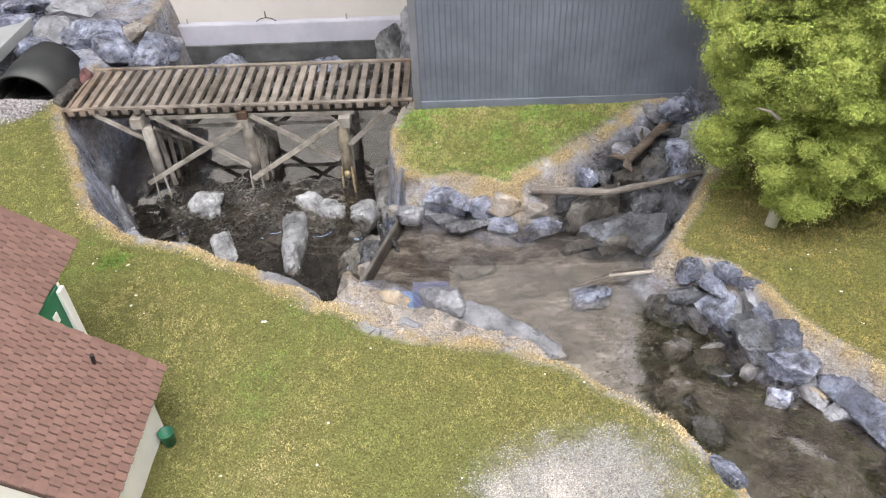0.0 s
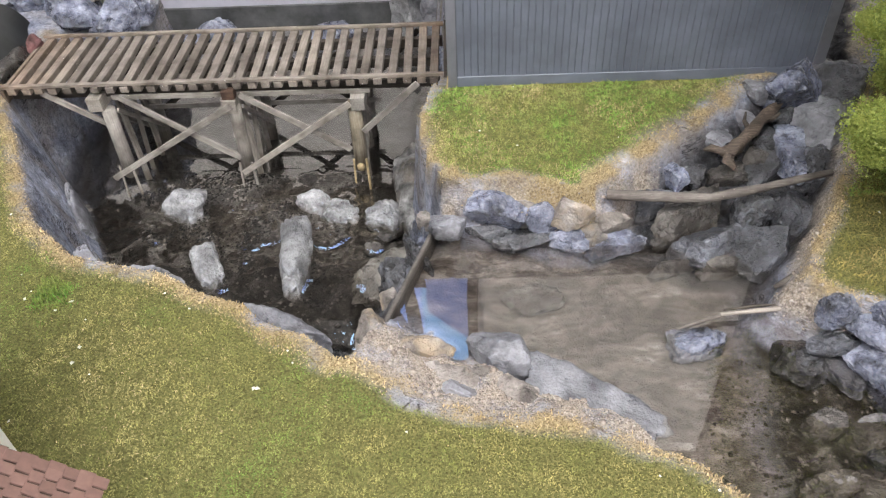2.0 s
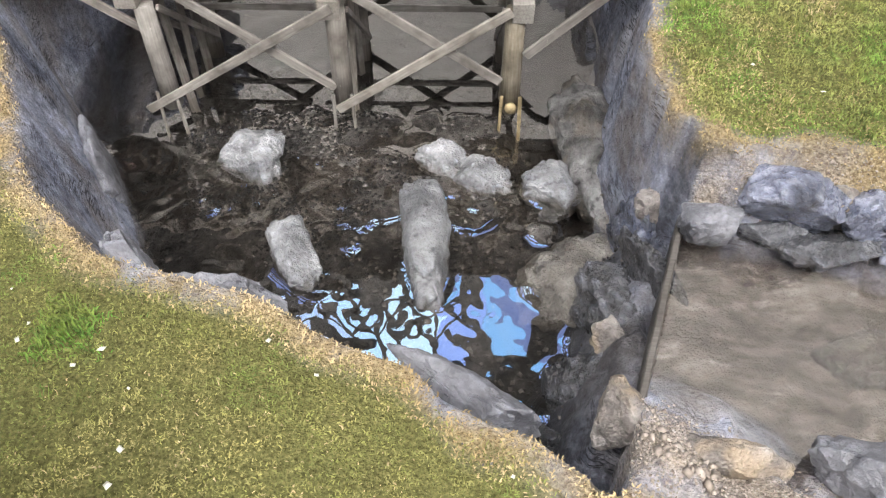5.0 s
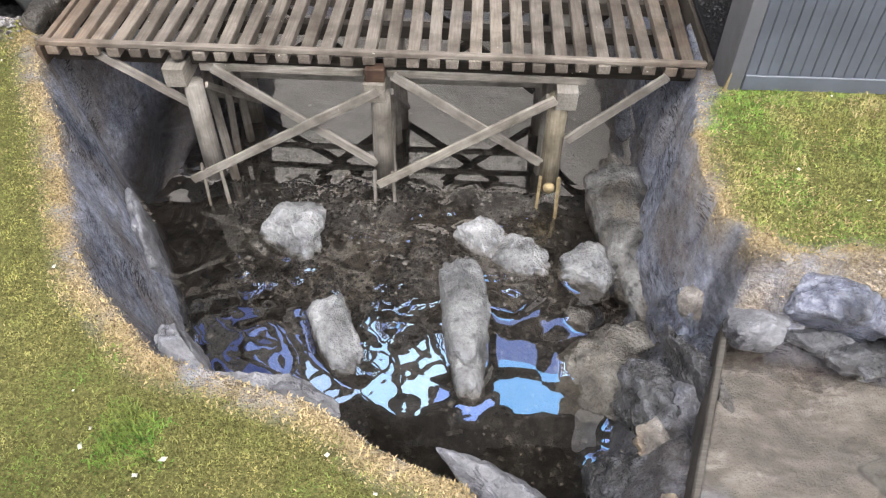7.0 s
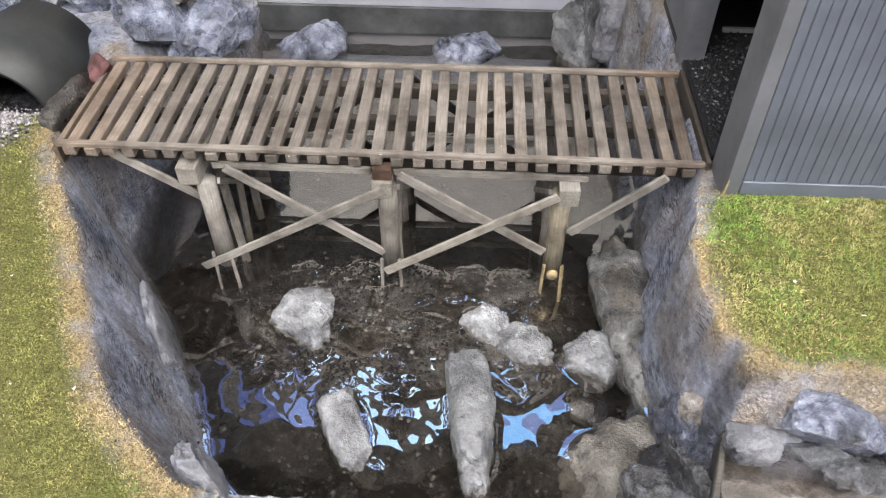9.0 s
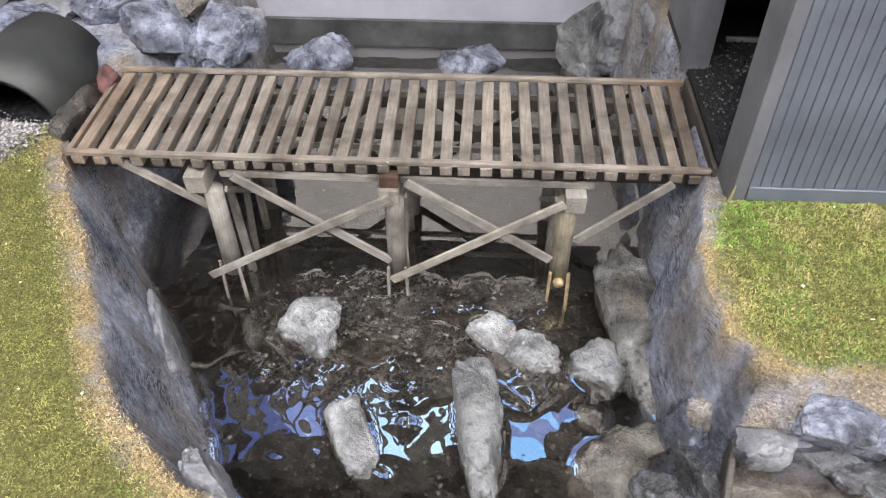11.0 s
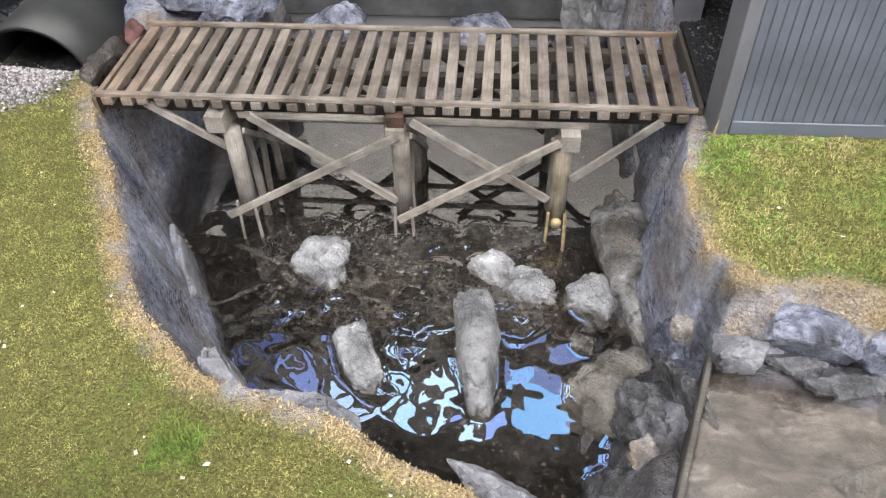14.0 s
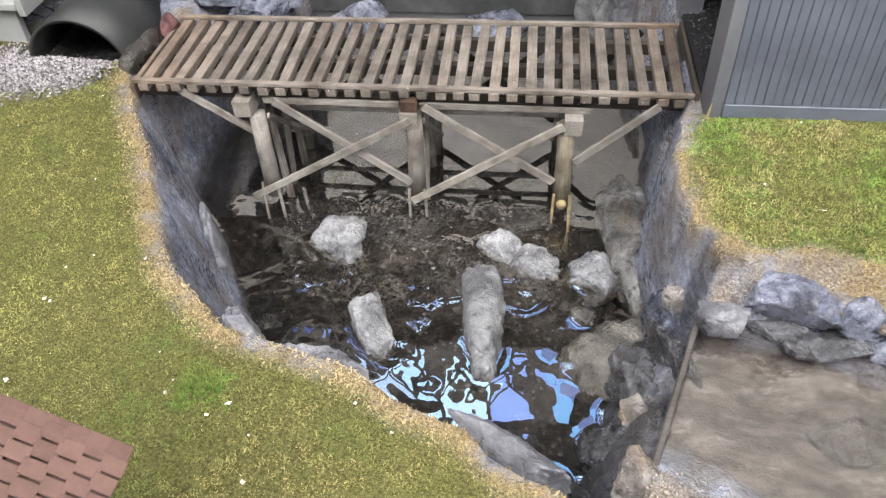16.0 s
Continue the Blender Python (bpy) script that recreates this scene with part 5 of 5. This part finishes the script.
# ---------------------------------------------------------------- house
house = new("house")
house.location = (-.24, .40, .072)
tagged(house, "small house with red-brown shingle roofs and green walls", "house")


def Hs(x, y, z):
    return Vector((x + .24, y - .40, z - .072))


def hbox(name, lo, hi, mat, label="", bev=.0004):
    lo, hi = Vector(lo), Vector(hi)
    ob = part(name, box_bm(*(hi - lo), bev), mat, house, label)
    ob.location = Hs(*((lo + hi) / 2))
    return ob


def shingle_roof(eave_x, eave_z, y0, y1, run, rise, kept, name):
    """A slope that climbs towards -x from its eave."""
    length = math.hypot(run, rise)
    slope = math.degrees(math.atan2(rise, run))
    deck_bm = box_bm(length, y1 - y0, .003, .0003)
    deck = part(name, deck_bm, ROOF_FELT, house)
    frame_m = Matrix.Translation(Hs(eave_x, (y0 + y1) / 2, eave_z)) @ pose(0, 0, 0, 0, slope, 0) @ pose(-length / 2, 0, -.0016)
    deck.matrix_local = frame_m
    cw, sw = .0056, .0054
    me = bpy.data.meshes.new("shingle")
    b = box_bm(cw * 1.16, sw - .0008, .0008, .0002)
    b.to_mesh(me); b.free(); me.materials.append(SHINGLE)
    rows, cols = int(length / cw), int((y1 - y0) / sw)
    rest = bmesh.new()
    count = 0
    for r in range(rows):
        for c in range(cols + 1):
            y = -(y1 - y0) / 2 + (c + (.5 if r % 2 else .0)) * sw
            y = max(-(y1 - y0) / 2 + sw * .4, min((y1 - y0) / 2 - sw * .4, y))
            m = pose(length / 2 - (r + .5) * cw + random.uniform(-.0004, .0004), y, .0024 + random.uniform(0, .0003), random.uniform(-1, 1), 1.6, random.uniform(-1.5, 1.5))
            if count < kept:
                ob = new("shingle", me)
                ob.parent = deck
                ob.matrix_local = m
            else:
                t = bmesh.new(); t.from_mesh(me); t.transform(m)
                tm = bpy.data.meshes.new("t"); t.to_mesh(tm); t.free()
                rest.from_mesh(tm); bpy.data.meshes.remove(tm)
            count += 1
    if rest.verts:
        o = part("shingle_rest", rest, SHINGLE, deck)
        tagged(o, kind="stuff")
    else:
        rest.free()
    return deck


SL = .72                                                   # one roof slope, its eave stepped back beside the green wall
shingle_roof(-.165, .1148, .260, .360, .150, .150 * SL, 300, "lower_roof")
shingle_roof(-.2277, .1148 + .0627 * SL, .3605, .4266, .087, .087 * SL, 300, "upper_roof")
hbox("wall", (-0.3081, 0.2761, 0.066), (-0.2282, 0.3892, 0.1578), GREEN, "dark green painted wall")
hbox("corner_board", (-0.2281, 0.3846, 0.066), (-0.2252, 0.391, 0.155), WHITE, "white corner board")
hbox("corner_board", (-0.2337, 0.3893, 0.066), (-0.2282, 0.392, 0.1569), WHITE)
hbox("lower_wall", (-0.2277, 0.2707, 0.066), (-0.1735, 0.3460, 0.1080), WHITE, "white base wall of the lower house")
fw = bmesh.new()
prof = [(-.308, .066), (-.174, .066), (-.174, .1185), (-.308, .1185 + .134 * SL)]
ring = [[fw.verts.new(Hs(x, y, z - .004 if z > .07 else z)) for x, z in prof] for y in (.2625, .2700)]
fw.faces.new(ring[0]); fw.faces.new(ring[1][::-1])
for k in range(4):
    fw.faces.new((ring[0][k], ring[1][k], ring[1][(k + 1) % 4], ring[0][(k + 1) % 4]))
bmesh.ops.recalc_face_normals(fw, faces=fw.faces)
part("gable_wall", fw, WHITE, house, "white gable wall")
hbox("door_sign", (-0.2281, 0.3717, 0.1389), (-0.2272, 0.3772, 0.1463), WHITE, "small white plate on the green wall")
part("flue", tube_bm([Hs(-.1975, .3440, .1270), Hs(-.1955, .3425, .1370), Hs(-.1934, .3410, .1465)], [.0013, .0013, .0013], 8), BLACK, house, "short black pipe on the roof")


def bucket_bm():
    bm = bmesh.new()
    rings = []
    for z, r in ((.0, .0), (.0, .0043), (.0115, .0055), (.0121, .0058), (.0121, .0050), (.002, .0040), (.002, .0)):
        rings.append([bm.verts.new((r * math.cos(2 * math.pi * k / 20), r * math.sin(2 * math.pi * k / 20), z)) for k in range(20)])
    for p, q in zip(rings, rings[1:]):
        for k in range(20):
            bm.faces.new((p[k], p[(k + 1) % 20], q[(k + 1) % 20], q[k]))
    bmesh.ops.remove_doubles(bm, verts=bm.verts, dist=1e-6)
    bmesh.ops.recalc_face_normals(bm, faces=bm.faces)
    return bm


bucket = mesh_ob("bucket", bucket_bm(), GREEN_PALE, True)
bucket.location = (-.1665, .334, .0735)
bucket.scale = (.85, .85, .9)
tagged(bucket, "small round green plastic bucket beside the house wall", "bucket")

# ---------------------------------------------------------------- tree
tree = new("tree")
tree.location = (.265, .532, .082)
tagged(tree, "tree with bright yellow-green foam foliage and pale trunk", "tree")
T0 = Vector((.265, .532, .082))


def Tl(x, y, z):
    return Vector((x, y, z)) - T0


part("trunk", tube_bm([Tl(.258, .524, .078), Tl(.268, .535, .12), Tl(.29, .555, .19), Tl(.31, .57, .27), Tl(.32, .575, .38)], [.0048, .0046, .0044, .0036, .002], 10, .25), WHITE, tree, "pale bare trunk", True)
tr = random.Random(5)
clumps = []
CEN, RAD = Vector((.325, .572, .262)), Vector((.128, .110, .150))
for i in range(10):
    t = tr.uniform(.15, 1)
    base = Vector((.262, .53, .10)).lerp(Vector((.32, .575, .36)), t)
    a = tr.uniform(0, 2 * math.pi)
    tip = CEN + Vector((math.cos(a) * RAD.x * .55, math.sin(a) * RAD.y * .55, (t - .5) * 2 * RAD.z * .6))
    part("limb", tube_bm([base - T0, base.lerp(tip, .5) + Vector((0, 0, .012)) - T0, tip - T0], [.0014, .0012, .0008], 6, .2), FLAKE, tree)
part("limb", tube_bm([Tl(.214, .500, .198), Tl(.222, .497, .197), Tl(.229, .496, .191)], [.0006, .0010, .0012], 6, .2), STICK, tree)
while len(clumps) < 620:
    d = Vector((tr.gauss(0, 1), tr.gauss(0, 1), tr.gauss(0, 1))).normalized()
    f = tr.uniform(.55, 1.0) ** .4
    c = CEN + Vector((d.x * RAD.x, d.y * RAD.y, d.z * RAD.z)) * f * (1 + .20 * noise.noise(d * 2.2) + .12 * noise.noise(d * 6))
    clumps.append((c, tr.uniform(.006, .0135)))
# drooping skirts on the pool side
for x, y, z, w, hh, n in ((.222, .535, .205, .026, .044, 26), (.232, .525, .262, .038, .038, 24), (.216, .546, .142, .020, .018, 12), (.262, .508, .165, .042, .048, 40), (.264, .514, .119, .028, .018, 18), (.31, .505, .15, .04, .03, 24), (.275, .495, .225, .05, .05, 40)):
    for _ in range(n):
        d = Vector((tr.gauss(0, 1), tr.gauss(0, 1), tr.gauss(0, 1))).normalized() * tr.uniform(.3, 1) ** .4
        k = 1 + .3 * noise.noise(d * 3 + Vector((x, y, z)) * 40)
        clumps.append((Vector((x + d.x * w * .8 * k, y + d.y * w * .65 * k, z + d.z * hh * .8 * k)), tr.uniform(.006, .013)))
core_v, core_f = [], []
bmc = bmesh.new()
bmesh.ops.create_icosphere(bmc, subdivisions=3, radius=1.0)
ico_v = np.array([v.co for v in bmc.verts]); ico_f = np.array([[v.index for v in f.verts] for f in bmc.faces])
bmc.free()
for i, (c, r) in enumerate(clumps):
    w = wobble(ico_v[:, 0] + i * 1.7, ico_v[:, 1] + ico_v[:, 2] * 1.3, .45, 40) * .2 + wobble(ico_v[:, 0] - ico_v[:, 2] + i, ico_v[:, 1] * 1.1 + ico_v[:, 2], .17, 41) * .16
    core_v.append(ico_v * ((r * .80) * (1 + w * 1.6))[:, None] * np.array([1.1, 1.1, .85]) + np.array(c - T0))
    core_f.append(ico_f + i * len(ico_v))
core = from_arrays("foam", np.concatenate(core_v), np.concatenate(core_f), FOAM, True)
core.parent = tree
tagged(core, "dense yellow-green foam filling the crown", kind="stuff")
n_leaf = 1300
cen = np.repeat(np.array([c for c, _ in clumps]), n_leaf, 0)
rad = np.repeat(np.array([r for _, r in clumps]), n_leaf)
dirs = rng.normal(size=cen.shape); dirs /= np.linalg.norm(dirs, axis=1)[:, None]
dist = rad * (.70 + .70 * rng.uniform(0, 1, len(rad)) ** 1.8) * (1 + .25 * wobble(dirs[:, 0] * 2 + cen[:, 0] * 70, dirs[:, 1] * 2 + cen[:, 2] * 70, .5, 21))
pos = cen + dirs * dist[:, None] * np.array([1.1, 1.1, .85]) - np.array(T0)
s = rng.uniform(.0004, .0010, len(pos))
u = rng.normal(size=pos.shape); u /= np.linalg.norm(u, axis=1)[:, None]
v = np.cross(u, rng.normal(size=pos.shape)); v /= np.linalg.norm(v, axis=1)[:, None]
tri = np.stack([pos + u * s[:, None], pos - u * s[:, None] * .5 + v * s[:, None] * .9, pos - u * s[:, None] * .5 - v * s[:, None] * .9], 1).reshape(-1, 3)
crown = from_arrays("crown", tri, np.arange(len(tri)).reshape(-1, 3), LEAF)
crown.parent = tree
tagged(crown, "clumps of yellow-green foam leaves", kind="stuff")


# ---------------------------------------------------------------- loose cover
def scatter_fibres(name, n, box, keep, mat, length, width, label, cat, rise=.55, clump=.012):
    """Short curled fibres lying over one another wherever keep() says so."""
    x, y = rng.uniform(box[0], box[2], n), rng.uniform(box[1], box[3], n)
    h, d, cov, patch, gr = land(x, y)
    ok = rng.uniform(0, 1, n) < keep(x, y, d, cov, patch)
    x, y, h = x[ok], y[ok], h[ok]
    k = len(x)
    up = rise * rng.uniform(.35, 1.5, k) * (1 + .75 * wobble(x, y, .0042, 51) + .25 * wobble(x, y, clump, 52))
    L, W = length * rng.uniform(.6, 1.35, k), width * rng.uniform(.7, 1.35, k)
    a = rng.uniform(0, 2 * np.pi, k)
    b = a + rng.normal(0, 1.0, k)
    p0 = np.stack([x, y, h - .0002], -1)
    p1 = p0 + np.stack([np.cos(a) * .45, np.sin(a) * .45, up], -1) * L[:, None]
    p2 = p1 + np.stack([np.cos(b) * .6, np.sin(b) * .6, up * rng.uniform(-.5, .7, k)], -1) * L[:, None]
    c = a + np.pi / 2 + rng.normal(0, .5, k)
    side = np.stack([np.cos(c), np.sin(c), rng.normal(0, .4, k)], -1) * W[:, None] / 2
    v = np.stack([p0 - side, p0 + side, p1 + side, p1 - side, p2 + side * .5, p2 - side * .5], 1).reshape(-1, 3)
    f = (np.array([(0, 1, 2, 3), (3, 2, 4, 5)])[None] + 6 * np.arange(k)[:, None, None]).reshape(-1, 4)
    return tagged(from_arrays(name, v, f, mat), label, cat, kind="stuff")


def blocked(x, y):
    """Under the building, the house and the culvert nothing grows."""
    return ((x > -.03) & (x < .25) & (y > .7025)) | ((x < -.166) & (y < .328) & (y > .25)) | ((x < -.403) & (y > .765)) | ((x < -.228) & (y < .388) & (y > .25))


def growing(x, y, c, pt):
    return np.where(blocked(x, y), 0, np.clip(c["lawn"] * 1.05, 0, 1) * np.clip(1 - pt * 1.1, 0, 1) * np.clip(.84 + .5 * wobble(x, y, .0046, 53) + .25 * wobble(x, y, .013, 54), .15, 1))


on_near = lambda x, y: inside_by(BANK_NEAR, x, y) > 0
scatter_fibres("grass", 640000, (-.62, .2, .20, .78), lambda x, y, d, c, pt: growing(x, y, c, pt) * on_near(x, y), GRASS, .0011, .00036, "short yellow-green static grass lawn", "grass")
scatter_fibres("grass", 110000, (-.05, .57, .26, .705), lambda x, y, d, c, pt: growing(x, y, c, pt) * ~on_near(x, y), GRASS_LUSH, .0012, .00038, "short bright green static grass beside the building", "grass", .7)
scatter_fibres("grass", 140000, (.17, .2, .50, .72), lambda x, y, d, c, pt: growing(x, y, c, pt) * ~on_near(x, y), GRASS_OLIVE, .0017, .0005, "olive static grass round the tree", "grass", .6)
scatter_fibres("straw_grass", 26000, (-.05, .57, .26, .705), lambda x, y, d, c, pt: np.where(blocked(x, y), 0, c["lawn"]) * ~on_near(x, y) * np.clip(1.6 * wobble(x, y, .022, 63) + .5 * wobble(x, y, .008, 64), 0, 1), STRAW, .0012, .0004, "dry blades in the grass beside the building", "grass", .8)
scatter_fibres("straw_grass", 26000, (-.45, .22, .20, .78), lambda x, y, d, c, pt: growing(x, y, c, pt) * on_near(x, y) * np.clip(1.5 * wobble(x, y, .05, 65) - .2 + .5 * wobble(x, y, .012, 64), 0, 1) * .8, STRAW, .0011, .00038, "dry blades in the lawn", "grass", .7)
scatter_fibres("grass", 16000, (-0.301, 0.476, -0.221, 0.546), lambda x, y, d, c, pt: c["lawn"] * np.clip(1.5 * np.exp(-((x - -0.261) / .013) ** 2 - ((y - 0.511) / .011) ** 2) + .5 * wobble(x, y, .008, 71) - .35, 0, 1), GRASS_FRESH, .0021, .00042, "tuft of fresh bright green grass in the lawn", "grass", .9)
straw_keep = lambda x, y, d, c, pt: np.where(blocked(x, y), 0, c["straw"])
scatter_fibres("straw_grass", 420000, (-.45, .2, .36, .80), straw_keep, STRAW, .0012, .00048, "dry straw-coloured grass along the bank edge", "grass", .6)


def scatter_stones(name, n, box, keep, mat, size, label, cat, flat=.75, lift=.3):
    x, y = rng.uniform(box[0], box[2], n), rng.uniform(box[1], box[3], n)
    h, d, cov, patch, gr = land(x, y)
    ok = rng.uniform(0, 1, n) < keep(x, y, d, cov, patch, gr)
    x, y, h, gr = x[ok], y[ok], h[ok], gr[ok]
    k = len(x)
    oct_v = np.array([(1, 0, 0), (-.9, .2, 0), (0, 1, .1), (.1, -1, 0), (.1, 0, 1), (0, .1, -1)], float)
    oct_f = np.array([(0, 2, 4), (2, 1, 4), (1, 3, 4), (3, 0, 4), (2, 0, 5), (1, 2, 5), (3, 1, 5), (0, 3, 5)])
    s = size * rng.uniform(.5, 1.25, k)
    v = oct_v[None] * rng.uniform(.65, 1.2, (k, 6, 1)) + rng.normal(0, .14, (k, 6, 3))
    a = rng.uniform(0, 2 * np.pi, k)
    c, sn = np.cos(a)[:, None], np.sin(a)[:, None]
    vx, vy, vz = v[..., 0] * c - v[..., 1] * sn, v[..., 0] * sn + v[..., 1] * c, v[..., 2] * flat
    v = np.stack([vx, vy, vz], -1) * s[:, None, None] / 2 + np.stack([x, y, h + s * lift], -1)[:, None]
    f = (oct_f[None] + 6 * np.arange(k)[:, None, None]).reshape(-1, 3)
    return tagged(from_arrays(name, v.reshape(-1, 3), f, mat), label, cat, kind="stuff")


scatter_stones("gravel", 26000, (-.52, .70, -.385, .81), lambda x, y, d, c, pt, gr: gr * 1.2, PALE_GRAVEL, .0022, "heap of pale pinkish-white gravel before the culvert", "gravel", .8, .7)
scatter_stones("sand", 150000, (-.02, .22, .12, .33), lambda x, y, d, c, pt, gr: pt * np.exp(-((x - .048) / .026) ** 2 - ((y - .288) / .016) ** 2) * np.clip(1.1 + 1.3 * wobble(x, y, .012, 68), 0, 1.4), SAND, .0008, "beige white sand worn through the lawn", "sand", .75, .55)
scatter_stones("gravel", 150000, (-.02, .22, .18, .37), lambda x, y, d, c, pt, gr: np.clip(pt * 1.2 + .5 * wobble(x, y, .011, 69) * (pt > .08), 0, 1) * (d > .01), GREY_GRAVEL, .0008, "grey and white grit worn through the lawn", "gravel")
scatter_stones("grit", 60000, (-.09, .40, .14, .63), lambda x, y, d, c, pt, gr: c["stones"] * .6, TAN_GRAVEL, .0012, "tan and pink clods on the pool banks", "grit", .8, .2)
scatter_stones("grit", 24000, (.15, .28, .36, .56), lambda x, y, d, c, pt, gr: c["stones"] * .9, TAN_GRAVEL, .0018, "tan grit on the east bank", "grit")
scatter_stones("pebbles", 12000, (-.36, .52, -.04, 1.0), lambda x, y, d, c, pt, gr: c["bed"] * .8 * (1 - .95 * c["deep"]), BED_PEBBLE, .003, "dark brown pebbles on the pond bed", "pebbles", .5, .1)
scatter_stones("pebbles", 5000, (.11, .22, .32, .48), lambda x, y, d, c, pt, gr: (d < -.012) * .6, BED_PEBBLE, .0035, "dark pebbles on the stream bed", "pebbles", .5, .1)
scatter_stones("clods", 5200, (-.09, .40, .14, .63), lambda x, y, d, c, pt, gr: c["stones"] * .7 * np.clip(.3 + wobble(x, y, .018, 66), 0, 1), TAN_GRAVEL, .0042, "larger cream and pink clods on the pool banks", "clods", .65, .15)
scatter_stones("clods", 2600, (.15, .28, .36, .60), lambda x, y, d, c, pt, gr: c["stones"] * .7, TAN_GRAVEL, .0044, "larger cream clods on the east bank", "clods", .65, .15)
scatter_stones("dark_specks", 16000, (-.42, .25, .34, .80), lambda x, y, d, c, pt, gr: np.where(blocked(x, y), 0, .5 * c["straw"] + .10 * c["stones"]) * np.clip(.35 + wobble(x, y, .012, 67), 0, 1), BED_PEBBLE, .0013, "dark brown crumbs caught in the dry bank grass", "specks", .7, .9)
scatter_stones("flakes", 700, (-.55, .22, .45, .75), lambda x, y, d, c, pt, gr: np.where(blocked(x, y), 0, c["lawn"] * .5), FLAKE, .0024, "tiny white flakes strewn over the lawn", "flakes", .4, 1.2)

scatter_stones("black_specks", 9000, (-.33, .58, -.05, .80), lambda x, y, d, c, pt, gr: (d < -.02) * np.clip(.2 + 1.2 * wobble(x, y, .025, 33), 0, 1), BLACK, .0026, "black specks strewn over the pond bed", "specks", .6, .4)
scatter_stones("light_flakes", 1300, (-.33, .56, -.06, .76), lambda x, y, d, c, pt, gr: (d < -.02) * .5 * np.clip(.4 + wobble(x, y, .03, 61), 0, 1), BED_FLAKE, .0050, "pale flat flakes on the pond bed", "flakes", .12, .2)

# loose grains on the building's floor
k = 2600
gx, gy = rng.uniform(-.024, .06, k), rng.uniform(.734, .86, k)
oct_v = np.array([(1, 0, 0), (-1, .2, 0), (0, 1, .1), (.1, -1, 0), (.1, 0, 1)], float)
oct_f = np.array([(0, 2, 4), (2, 1, 4), (1, 3, 4), (3, 0, 4)])
gv = (oct_v[None] * rng.uniform(.5, 1.2, (k, 5, 1)) + rng.normal(0, .15, (k, 5, 3))) * .0013 + np.stack([gx, gy, 0 * gx + .0907], -1)[:, None]
tagged(from_arrays("black_grit", gv.reshape(-1, 3), (oct_f[None] + 5 * np.arange(k)[:, None, None]).reshape(-1, 3), BLACK_GRIT), "black glittering grit on the building's floor", "grit", kind="stuff")
